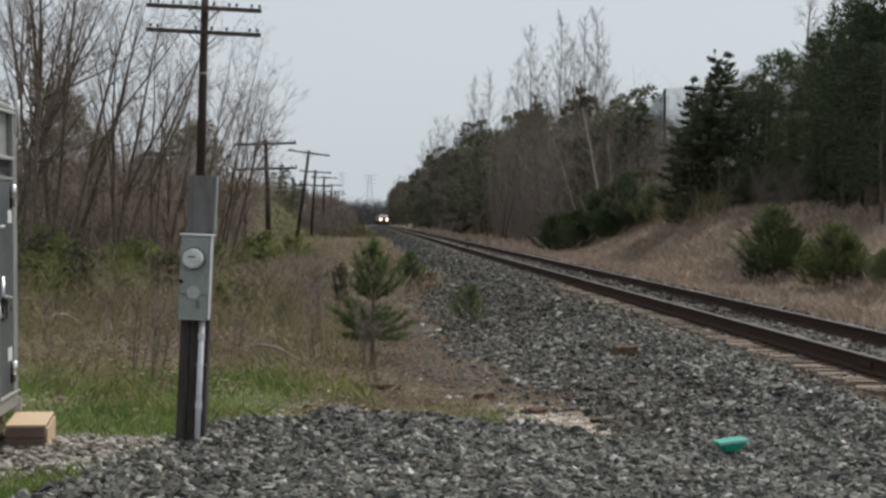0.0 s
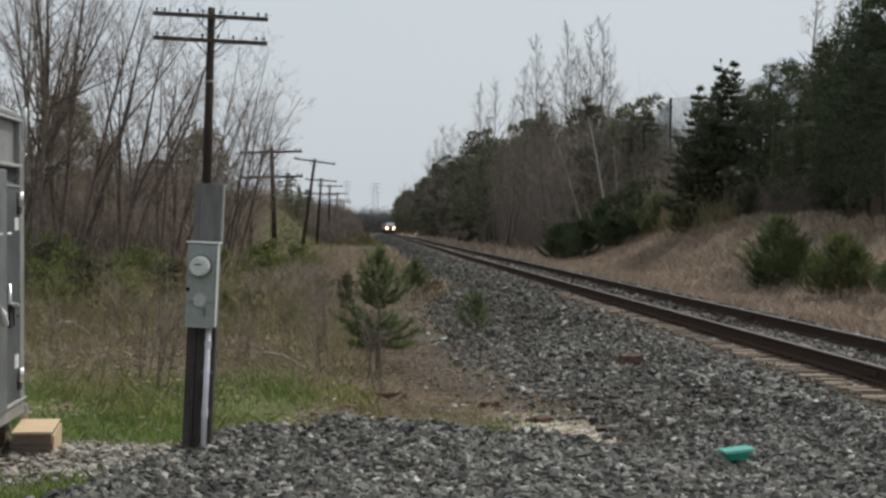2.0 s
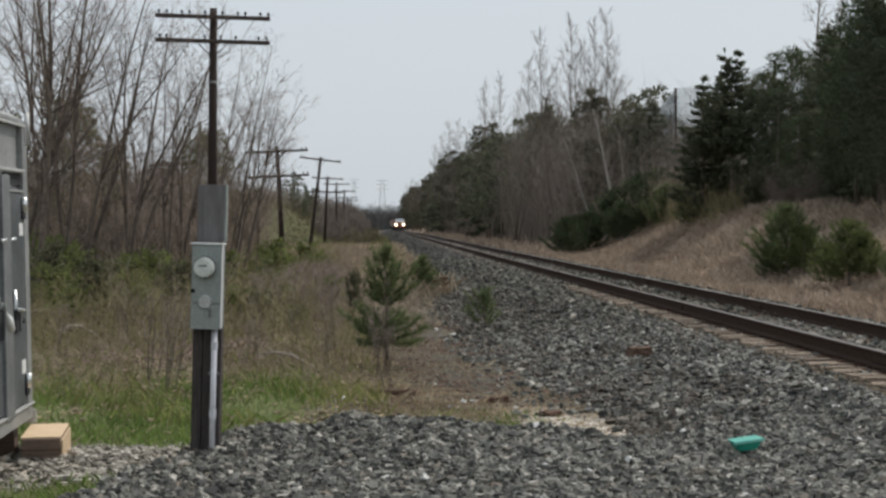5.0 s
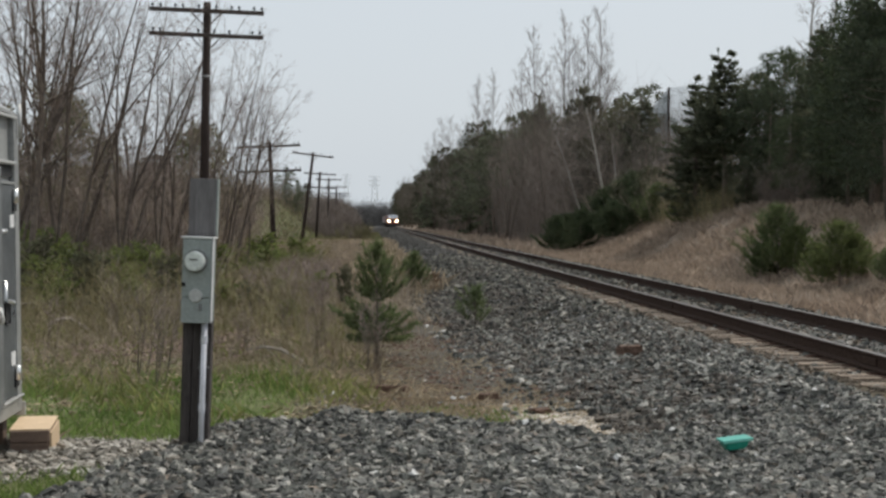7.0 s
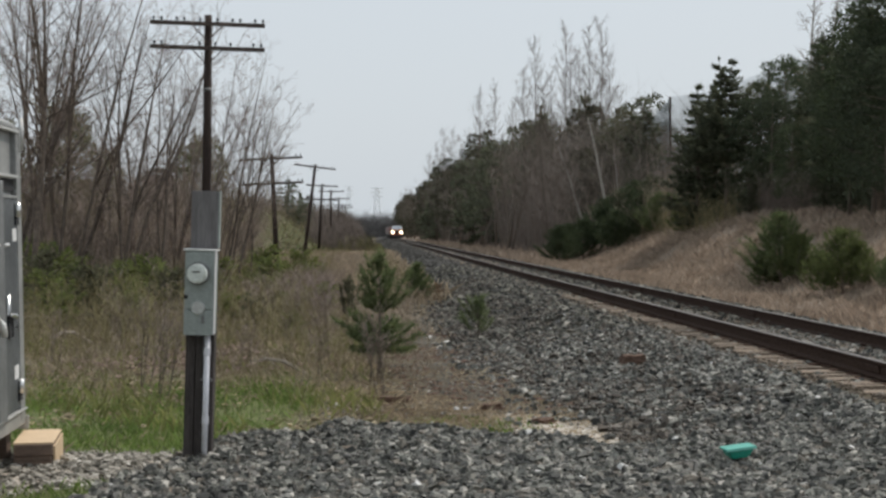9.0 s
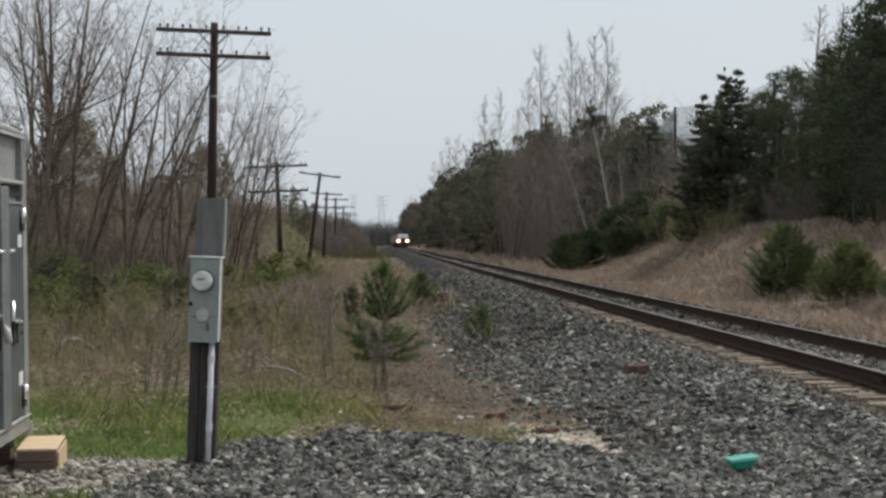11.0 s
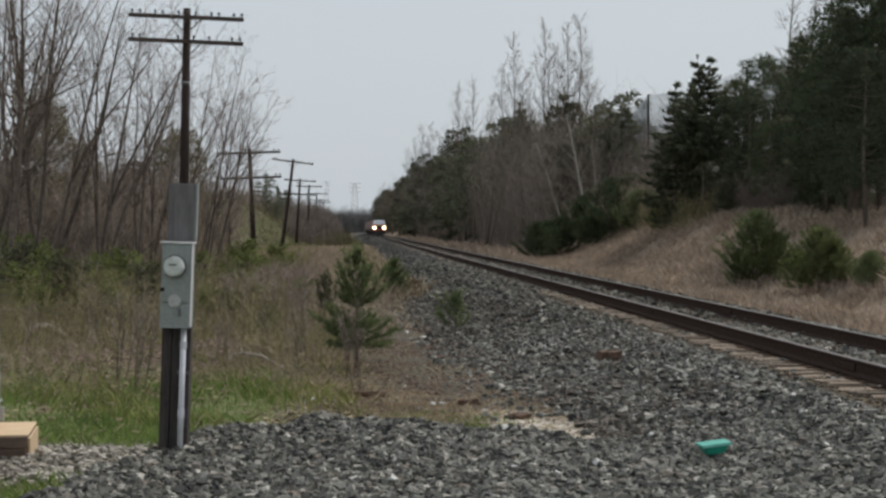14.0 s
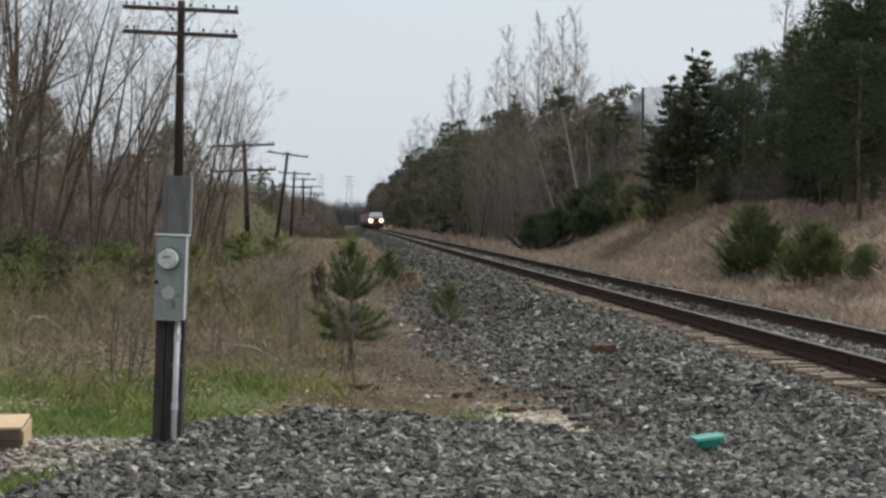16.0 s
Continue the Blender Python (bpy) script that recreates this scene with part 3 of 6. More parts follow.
def build_gravel():
    def foreground(rng, n):
        x, y = rng.uniform(-2.3, 5.2, n), rng.uniform(10.0, 16.4, n)
        k = apron(x, y) * smooth(-2.2, -1.6, x) > rng.uniform(0, 1, n)
        return x[k], y[k]

    def shoulder(y0, y1, u0=-5.4):
        def place(rng, n):
            y = y0 + (y1 - y0) * rng.uniform(0, 1, n)
            u = rng.uniform(u0, 2.4, n)
            x = u + lat(y)
            bare = np.exp(-(((x - 2.72 + 0.24 * (y - 16.3)) / 0.55) ** 2 + ((y - 16.5) / 1.9) ** 2) ** 2)
            bare = np.maximum(bare, np.exp(-(((x - 3.0) / 0.45) ** 2 + ((y - 15.4) / 0.7) ** 2) ** 2))
            ragged = 0.35 * np.sin(y * 2.1 + 1.3 * np.sin(y * 0.7)) + 0.2 * np.sin(y * 5.3)
            inside = smooth(-0.25, 0.55, u - ballast_edge(y) + ragged)
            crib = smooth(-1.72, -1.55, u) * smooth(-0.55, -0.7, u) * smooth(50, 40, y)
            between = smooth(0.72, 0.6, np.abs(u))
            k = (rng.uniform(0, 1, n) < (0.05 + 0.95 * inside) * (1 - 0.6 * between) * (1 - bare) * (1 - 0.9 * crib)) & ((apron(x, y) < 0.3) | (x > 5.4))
            return x[k], y[k]
        return place

    def rock(rng, n):
        x, y = rng.uniform(-5, -1.05, n), rng.uniform(12.2, 17.2, n)
        k = (apron(x, y) < 0.5) & (rng.uniform(0, 1, n) < smooth(13.4, 14.0, y) * smooth(17.1, 16.4, y))
        return x[k], y[k]

    def flecks(rng, n):
        x, y = rng.uniform(-1.8, 7, n), rng.uniform(9.5, 34, n)
        u = x - lat(y)
        k = (apron(x, y) > 0.6) | ((u > -4) & (u < -1.7))
        return x[k], y[k]

    def sandy(rng, n):
        y = 16.6 + rng.normal(0, 1.0, n)
        x = 2.75 - 0.24 * (y - 16.3) + rng.normal(0, 0.3, n)
        return x, y

    stones("ballast_apron", "grey angular crushed stone spread in the foreground", M["ballast"], 60000, 0.047, foreground, 11, 0.95, 0.2)
    stones("ballast_shoulder", "grey crushed stone ballast sloping down from the track", M["ballast"], 44000, 0.058, shoulder(13, 30), 12, 0.95, 0.2)
    stones("far_ballast", "grey crushed stone ballast along the track", M["ballast_old"], 30000, 0.08, shoulder(30, 75), 13, 0.95, 0.2)
    stones("distant_ballast", "grey ballast running on along the track", M["ballast_dull"], 12000, 0.12, shoulder(75, 200, -4.9), 14)
    stones("remote_ballast", "dull grey ballast far along the track", M["ballast_dull"], 6000, 0.2, shoulder(195, 420, -5.4), 16)
    stones("crushed_rock", "pale tan crushed rock beside the signal bungalow", M["crushed"], 7500, 0.055, rock, 15)
    def dirt(rng, n):
        x, y = rng.uniform(-0.5, 3.2, n), rng.uniform(14.5, 26, n)
        k = (apron(x, y) < 0.4) & (x - lat(y) < -3.6)
        return x[k], y[k]

    stones("dirt_pebbles", "small brown pebbles and crumbs on bare dirt", M["pebble"], 7000, 0.018, dirt, 18, sink=0.35)
    stones("dirt_stones", "grey stones strayed onto bare dirt", M["ballast"], 900, 0.034, dirt, 19, sink=0.2)
    stones("dirt_chips", "pale stone chips strewn on bare dirt", M["crushed"], 1200, 0.026, dirt, 34, sink=0.2)
    def soil(rng, n):
        x, y = rng.uniform(0.3, 3.4, n), rng.uniform(19, 37, n)
        k = (x - lat(y) < ballast_edge(y) + 1.1 + 0.5 * np.sin(y * 1.7)) & (np.sin(x * 2.3 + y) + rng.normal(0, 0.8, n) > -0.5)
        return x[k], y[k]

    stones("dirt_litter", "dark bark crumbs and dead leaves on bare dirt", M["wood_rust"], 5000, 0.045, soil, 31, 0.5, sink=0.1)

    def fallen(rng, n):
        x, y = rng.uniform(-6.5, 0.5, n), rng.uniform(16.8, 36, n)
        k = (apron(x, y) < 0.3) & (x - lat(y) < -4.8) & (np.sin(x * 1.9 + 2 * np.sin(y * 0.8)) + rng.normal(0, 0.7, n) > 0.1)
        return x[k], y[k]

    stones("leaf_litter", "scraps of pale dead leaves and straw on the ground", M["straw"], 11000, 0.05, fallen, 32, 0.45, sink=-0.4)

    def leaves(rng, n):
        x, y = -2.6 + rng.normal(0, 0.9, n), 27.5 + rng.normal(0, 1.6, n)
        return x, y

    stones("dead_leaves", "patch of reddish brown dead leaves in the grass", M["leaf"], 2600, 0.06, leaves, 33, 0.35, sink=-0.8)

    def cribs(rng, n):
        y = rng.uniform(14, 48, n)
        return np.where(rng.uniform(0, 1, n) < 0.5, rng.uniform(-1.85, -0.8, n), rng.uniform(-0.7, 0.7, n)) + lat(y), y

    stones("crib_dirt", "brown grit and small stones between the ties", M["pebble"], 14000, 0.034, cribs, 29, sink=0.0)

    def dusty(rng, n):
        y = 13 + 45 * rng.uniform(0, 1, n) ** 1.3
        u = rng.uniform(-5.6, -1.7, n)
        x = u + lat(y)
        patch = np.sin(x * 1.9 + y * 0.5) * np.sin(y * 0.9 - 0.6) + rng.normal(0, 0.5, n) + 0.9 * smooth(-3.4, -4.8, u) + 0.7 * smooth(20, 27, y) * smooth(-2.4, -3.4, u)
        k = (u > ballast_edge(y)) & (patch > 0.35) & (apron(x, y) < 0.3)
        return x[k], y[k]

    stones("dusty_ballast", "dirt-stained brown ballast stones", M["dusty"], 24000, 0.06, dusty, 20, 0.95, 0.08)
    stones("white_flecks", "scattered pale stones among the ballast", M["white_stone"], 1700, 0.042, flecks, 17, sink=0.0)
    stones("pale_stones", "pale sandy stones scattered over bare dirt", M["sand"], 500, 0.05, sandy, 16, sink=0.5)


# ---- grass and brush ----
def blades(name, label, material, n, place, tall, wide, seed, lean=0.35):
    """Thin bent blades of two triangles each."""
    rng = np.random.default_rng(seed)
    x, y = place(rng, n)
    n = len(x)
    z = height(x, y) - 0.01
    h = tall * rng.uniform(0.35, 1.15, n)
    w = wide * rng.uniform(0.6, 1.3, n)
    a = rng.uniform(0, 2 * math.pi, n)
    l = np.abs(rng.normal(0, lean, n)) * h
    b = rng.uniform(0, 2 * math.pi, n)
    base = np.stack([x, y, z], -1)
    side = np.stack([np.cos(a), np.sin(a), 0 * a], -1) * w[:, None] * 0.5
    tip = base + np.stack([np.cos(b) * l, np.sin(b) * l, h], -1)
    mid = base + np.stack([np.cos(b) * l * 0.35, np.sin(b) * l * 0.35, h * 0.6], -1)
    v = np.stack([base - side, base + side, mid + side * 0.8, tip], 1)
    f = np.arange(n)[:, None] * 4 + np.array([0, 1, 2, 3])
    return soup(name, v.reshape(-1, 3), f, material, label, "grass")


def scatter(x0, x1, y0, y1, keep=None, track=False):
    def place(rng, n):
        y = rng.uniform(y0, y1, n)
        x = rng.uniform(x0, x1, n) + (lat(y) if track else 0)
        clump = np.sin(x * 2.1 + 3 * np.sin(y * 0.31)) + np.sin(y * 1.3 + 2 * np.sin(x * 0.7)) + rng.normal(0, 1.0, n)
        k = clump > -0.6
        if keep:
            k &= rng.uniform(0, 1, n) < keep(x, y)
        return x[k], y[k]
    return place


def build_grass():
    off = lambda x, y: (1 - apron(x, y)) * smooth(-4.3, -5.6, x - lat(y))
    rockless = lambda x, y: off(x, y) * np.maximum(smooth(16.0, 16.8, y), smooth(-1.5, -1.1, x))
    blades("green_grass", "fresh green spring grass", M["grass"], 64000, scatter(-6.2, 0.4, 14.4, 27, lambda x, y: rockless(x, y) * (0.1 + 0.9 * smooth(23.5, 20, y + 1.4 * np.sin(x * 1.7) + 0.8 * np.sin(x * 4.3 + 1))) * smooth(0.1, -0.5, x)), 0.11, 0.008, 21, 0.5)
    blades("near_grass", "fresh green grass at the gravel's edge", M["grass"], 14000, scatter(-4.5, -1.3, 9.5, 13.9, lambda x, y: 1 - apron(x, y)), 0.10, 0.007, 22, 0.5)
    blades("green_field_grass", "thin olive green grass between old stalks", M["field_blades"], 60000, scatter(-11, 0.6, 18, 50, lambda x, y: off(x, y) * (0.1 + 0.85 * smooth(0.1, 0.9, np.sin(x * 1.1 + 2 * np.sin(y * 0.35)) ** 2) * (1 - 0.85 * smooth(20.5, 22.5, y) * smooth(30, 27, y)))), 0.2, 0.013, 23, 0.5)
    blades("matted_straw", "band of flattened tan straw behind the green grass", M["straw"], 30000, scatter(-7, 0.9, 20.5, 29, lambda x, y: off(x, y) * smooth(20.5, 22.5, y + 0.8 * np.sin(x * 2.3)) * smooth(29, 26, y)), 0.07, 0.012, 63, 1.8)
    blades("straw_drifts", "streaks of pale matted straw in the rough field", M["dry_left"], 16000, scatter(-9, 0.6, 28, 44, lambda x, y: off(x, y) * smooth(0.3, 0.8, np.sin(y * 1.5 + 0.5 * np.sin(x * 0.8)) * np.sin(x * 0.45 + 1.3 * y))), 0.16, 0.016, 64, 1.4)
    blades("old_grass", "flattened tan grass of last year", M["dry_left"], 70000, scatter(-10, 3.2, 16.5, 48, lambda x, y: off(x, y) * (0.16 + 0.2 * smooth(0.4, 1.4, x) * smooth(2.4, 1.8, x) * smooth(22, 20, y) + 0.6 * smooth(1.2, 0.2, x) * smooth(18, 26, y - 3 * smooth(1, -1, x)))), 0.14, 0.008, 24, 0.6)
    blades("field_grass", "tan grass and weeds in the field", M["dry_left"], 36000, scatter(-24, -3.9, 45, 150, track=True), 0.5, 0.035, 25, 0.5)
    blades("hill_grass", "olive grass on the rising far bank", M["hill_blades"], 20000, scatter(-28, -7.8, 120, 260, track=True), 0.45, 0.08, 30, 0.5)
    blades("pale_hill_grass", "dull tan grass on the far bank", M["dry_left"], 1500, scatter(-28, -7.8, 125, 260, track=True), 0.4, 0.07, 48, 0.5)
    blades("tan_field_grass", "pinkish tan grass beyond the small pines", M["dry"], 9000, scatter(-9.4, -6.6, 62, 130, track=True), 0.42, 0.035, 44, 0.5)
    blades("bank_grass", "tall dry tan grass on the railway bank", M["dry"], 150000, scatter(2.7, 12.5, 26, 110, lambda x, y: smooth(2.6, 3.4, x - lat(y)), True), 0.32, 0.011, 26, 0.5)
    blades("pale_bank_grass", "pale bleached clumps of tall grass on the railway bank", M["bleached"], 36000, scatter(3.2, 11.5, 28, 100, lambda x, y: smooth(0.55, 0.95, np.sin(x * 0.9 + 1.3 * np.sin(y * 0.21)) * np.sin(y * 0.33 + x * 0.4) + 0.25 * np.sin(y * 1.7 + x)) , True), 0.38, 0.011, 29, 0.45)
    blades("far_bank_grass", "dry tan grass along the far track side", M["dry"], 12000, scatter(2.7, 7, 100, 330, track=True), 0.6, 0.11, 27, 0.5)
    blades("rail_side_grass", "low dry grass at the ballast's foot", M["hill_blades"], 7000, scatter(-6.2, -4.4, 55, 260, track=True), 0.4, 0.06, 28, 0.6)


def build_straw():
    """Flattened straw and a few green sprigs on the bare dirt before the small pine."""
    def worn(rng, n):
        y = rng.uniform(15.5, 27, n)
        x = rng.uniform(-0.6, 2.9, n)
        k = (apron(x, y) < 0.3) & (x - lat(y) < -4.5) & (np.sin(x * 3.1 + y * 0.6) + np.sin(y * 1.7 - x) + rng.normal(0, 0.9, n) > -0.2 + 1.6 * smooth(18.5, 20.5, y) * smooth(0.5, 1.0, x))
        return x[k], y[k]

    def strip(rng, n):
        y = rng.uniform(15.6, 22.5, n)
        x = rng.uniform(-0.1, 3.2, n)
        mid = 3.2 - 0.42 * (y - 15.2)
        k = (apron(x, y) < 0.35) & (x - lat(y) < -4.2) & (np.abs(x - mid) < 0.8 + 0.3 * np.sin(y * 2.1)) & (np.sin(y * 4.2 + 0.7 * np.sin(x * 2.0)) + rng.normal(0, 0.6, n) > -0.5)
        return x[k], y[k]

    def sprigs(rng, n):
        c = np.array([(1.35, 17.0), (1.6, 17.6), (1.05, 16.8), (1.75, 17.2), (2.0, 18.0), (1.2, 18.4)])[rng.integers(0, 6, n)]
        x, y = c[:, 0] + rng.normal(0, 0.2, n), c[:, 1] + rng.normal(0, 0.3, n)
        k = apron(x, y) < 0.4
        return x[k], y[k]

    blades("flat_straw", "flattened pale straw on bare dirt", M["straw"], 20000, worn, 0.035, 0.007, 61, 3.6)
    blades("trodden_straw", "streaks of warm tan trodden straw on bare dirt", M["trodden"], 26000, strip, 0.03, 0.009, 65, 3.2)
    blades("green_sprigs", "sparse green sprigs on bare dirt", M["grass"], 700, sprigs, 0.07, 0.008, 62, 0.7)


def thicket(name, label, material, n, place, tall, seed, thick=0.012, twigs=5, spread=0.35, slope=None):
    """Many thin upright stems with side twigs."""
    rng = np.random.default_rng(seed)
    x, y = place(rng, n)
    n = len(x)
    base = np.stack([x, y, height(x, y) - 0.03], -1)
    h = tall * rng.uniform(0.4, 1.2, n) * (slope(x, y) if slope else 1)
    top = base + np.stack([rng.normal(0, spread, n) * h, rng.normal(0, spread, n) * h, h], -1)
    starts, ends, r = [base], [top], [np.full(n, thick)]
    for k in range(twigs):
        t = rng.uniform(0.25, 0.9, n)[:, None]
        p = base + (top - base) * t
        d = np.stack([rng.normal(0, 0.5, n), rng.normal(0, 0.5, n), rng.uniform(0.25, 0.8, n)], -1) * h[:, None] * 0.42
        starts.append(p)
        ends.append(p + d)
        r.append(np.full(n, thick * 0.6))
    a, b, r = np.concatenate(starts), np.concatenate(ends), np.concatenate(r)
    k = len(a)
    ang = rng.uniform(0, 2 * math.pi, k)
    ring = [np.stack([np.cos(ang + o), np.sin(ang + o), 0 * ang], -1) * r[:, None] for o in (0, 2.1, 4.2)]
    v = np.stack([a + ring[0], a + ring[1], a + ring[2], b], 1)
    f = (np.arange(k)[:, None, None] * 4 + np.array([(0, 1, 3), (1, 2, 3), (2, 0, 3)])[None]).reshape(-1, 3)
    return soup(name, v.reshape(-1, 3), f, material, label, "brush")


def build_brush():
    clearing = lambda x, y: 0.2 + 0.8 * smooth(-3.0, -4.4, x + 0.012 * (y - 55))
    thicket("near_weeds", "bare brown weed stalks", M["brush"], 2200, scatter(-7, 1.6, 19, 40, lambda x, y: smooth(-3.9, -4.8, x - lat(y)) * smooth(17, 24, y) * (1 - 0.9 * smooth(-0.2, 0.3, x) * smooth(27, 25, y))), 0.62, 31, 0.0058)
    thicket("straw_stalks", "pale dry stalks standing round the small pine", M["dry_left"], 420, scatter(-1.6, 1.5, 21, 30, lambda x, y: smooth(-4.6, -5.2, x - lat(y)) * (0.3 + 0.7 * smooth(1.3, 0.4, x)) * smooth(0.2, 0.6, np.hypot(x - 0.74, 0.3 * (y - 24)))), 0.42, 58, 0.0035, 4, 0.3)
    thicket("olive_weeds", "thin olive weed stalks with fresh shoots", M["brush_olive"], 2600, scatter(-8, 0.8, 21, 42, lambda x, y: smooth(-4.4, -5.2, x - lat(y)) * smooth(19, 26, y)), 0.55, 55, 0.0058, 6)
    thicket("brown_thicket", "dense brown leafless shrubs", M["brush"], 6500, scatter(-30, -12.0, 54, 105, clearing, True), 3.9, 32, 0.012, 9, 0.42)
    thicket("grey_thicket", "grey leafless saplings in the thicket", M["twig"], 3000, scatter(-28, -11.8, 50, 100, clearing, True), 4.4, 42, 0.013, 9, 0.3)
    thicket("dark_saplings", "thin dark leafless saplings in the thicket", M["bark_brown"], 240, scatter(-19, -11.5, 46, 64, track=True), 3.6, 51, 0.022, 8, 0.2)
    thicket("pale_sticks", "pale dead sticks leaning in the thicket", M["old_log"], 260, scatter(-18, -10.2, 42, 60, track=True), 1.7, 52, 0.02, 2, 0.75)
    thicket("mauve_brush", "grey-mauve leafless brush", M["twig"], 1500, scatter(-9.0, -7.2, 37, 52, track=True), 1.0, 43, 0.008, 9)
    thicket("olive_thicket", "olive-brown budding shrubs", M["brush_olive"], 5200, scatter(-20, -7.6, 28, 75, track=True), 1.2, 33, 0.01, 8)
    thicket("low_field_brush", "low grey-brown brush by the poles", M["brush"], 4200, scatter(-11.5, -5.2, 34, 110, track=True), 0.75, 34, 0.009, 7)
    thicket("bank_brush", "brown shrubs along the crest of the far bank", M["brush"], 3000, scatter(-40, -16.5, 150, 300, track=True), 2.2, 35, 0.03, 9)
    thicket("trackside_brush", "dense dull brown brush beside the far track", M["far_brush"], 9000, scatter(-12.5, -5.6, 176, 430, track=True), 4.7, 45, 0.03, 10, 0.15, lambda x, y: (0.12 + 0.88 * smooth(-5.8, -10.5, x - lat(y))) * (0.45 + 0.55 * smooth(175, 250, y)))
    thicket("green_trackside_brush", "olive budding brush beside the far track", M["hill_blades"], 300, scatter(-9, -5.6, 160, 240, track=True), 1.6, 46, 0.03, 10, 0.25)
    thicket("hill_scrub", "low brown scrub on the far bank", M["far_brush"], 800, scatter(-26, -10.5, 128, 200, lambda x, y: smooth(-10, -15, x - lat(y)), True), 1.1, 47, 0.02, 9)
    thicket("far_bank_brush", "brown shrubs far along the railway", M["bramble"], 3000, scatter(-40, -12.5, 260, 620, track=True), 3.0, 39, 0.06, 8)
    thicket("distant_wood", "grey leafless wood far off at the end of the line", M["dusk"], 2600, scatter(-2, 48, 640, 900), 9.0, 49, 0.12, 10, 0.12)
    thicket("bank_bramble", "dark mauve leafless bramble on the railway bank", M["bramble"], 520, scatter(5.2, 7.6, 37, 43.5, track=True), 0.6, 56, 0.006, 8, 0.4)
    thicket("bank_stalks", "dead weed stalks in the dry grass", M["brush"], 1600, scatter(3.2, 10, 28, 100, track=True), 0.7, 36, 0.006)
    thicket("forest_edge", "bare brown undergrowth at the forest edge", M["brush"], 3000, scatter(8.6, 14, 84, 125, track=True), 2.8, 37, 0.014, 8)
    thicket("bank_shrubs", "brown leafless shrubs below the spruces", M["far_brush"], 1500, scatter(10.4, 13.5, 62, 82, track=True), 1.7, 53, 0.01, 9, 0.35)
    thicket("olive_bank_shrubs", "olive budding shrubs below the spruces", M["brush_olive"], 500, scatter(8.2, 10.5, 70, 88, track=True), 1.5, 54, 0.01, 9, 0.35)
    thicket("dark_undergrowth", "low bare undergrowth below the conifers", M["bramble"], 3000, scatter(10.6, 17, 45, 84, track=True), 1.5, 41, 0.01, 8)
    thicket("far_forest_edge", "bare grey-brown saplings along the far trees", M["twig_far"], 10500, scatter(5.8, 18, 104, 330, track=True), 8.2, 38, 0.022, 10, 0.1)
    thicket("wood_saplings", "bare brown saplings among the conifers", M["twig_far"], 1500, scatter(9.5, 20, 84, 122, track=True), 5.5, 40, 0.014, 10, 0.1)


# ---- trees ----
def grow(geo, rng, p, d, length, radius, level, fan, fine, lift=0.12, steep=1.0, short=1.0, thin=0.42):
    """One limb and what springs from it; the finest goes into the second mesh."""
    n = (6, 5, 4, 3)[min(level, 3)]
    pts, radii, q = [p.copy()], [radius], d.copy()
    end = radius * (0.35 if level else 0.1)
    for i in range(n):
        w = 0.06 if level == 0 else 0.17
        q = (q + Vector((rng.gauss(0, w), rng.gauss(0, w), rng.gauss(0, 0.06) + lift * (level > 0)))).normalized()
        pts.append(pts[-1] + q * length / n)
        radii.append(radius + (end - radius) * ((i + 1) / n) ** (1.5 if level == 0 else 1))
    radii = [max(r, 0.003 + 0.0004 * length) for r in radii]
    (geo if level < 2 else fine).tube(pts, radii, (6, 4, 3, 3)[min(level, 3)])
    if level >= len(fan):
        return pts, radii
    for k in range(fan[level]):
        t = rng.uniform(0.25 if level else 0.3, 0.98) * n
        i = min(int(t), n - 1)
        at = pts[i].lerp(pts[i + 1], t - i)
        axis = (pts[i + 1] - pts[i]).normalized()
        out = axis.orthogonal().normalized()
        out.rotate(Matrix.Rotation(rng.uniform(0, 6.283), 3, axis))
        turn = rng.uniform(0.5, 1.0) * steep
        grow(geo, rng, at, (axis * math.cos(turn) + out * math.sin(turn)).normalized(), length * rng.uniform(0.22, 0.46) * (1.15 - 0.5 * t / n) * (short if level == 0 else 1), radii[i] * thin, level + 1, fan, fine, lift, steep, short, thin)
    return pts, radii


def bare_tree(seed, tall, stems, radius, fan, label, bark="bark", twig="twig", lean=0.08, lift=0.12, steep=1.0, short=1.0, thin=0.42, forks=0):
    rng = random.Random(seed)
    ob = thing("bare_tree", label, "tree")
    wood, fine = Geo(), Geo()
    for s in range(stems):
        d = Vector((rng.gauss(0, lean), rng.gauss(0, lean), 1)).normalized()
        p = Vector((rng.gauss(0, 0.12), rng.gauss(0, 0.12), -0.15)) if stems > 1 else Vector((0, 0, -0.15))
        pts, radii = grow(wood, rng, p, d, tall * rng.uniform(0.8, 1.05), radius * rng.uniform(0.7, 1.1), 0, fan, fine, lift, steep, short, thin)
        for f in range(forks):
            i = rng.choice((2, 2, 3))
            a = rng.uniform(0, 6.283)
            q = ((pts[i + 1] - pts[i]).normalized() + Vector((math.cos(a), math.sin(a), 0)) * rng.uniform(0.1, 0.26)).normalized()
            grow(wood, rng, pts[i], q, tall * rng.uniform(0.5, 0.62), radii[i] * 0.78, 0, (fan[0] * 2 // 3, *fan[1:]), fine, lift, steep, short, thin)
    part("trunk", wood, M[bark], ob, smooth=True)
    part("crown", fine, M[twig], ob, "fine leafless twigs")
    return ob


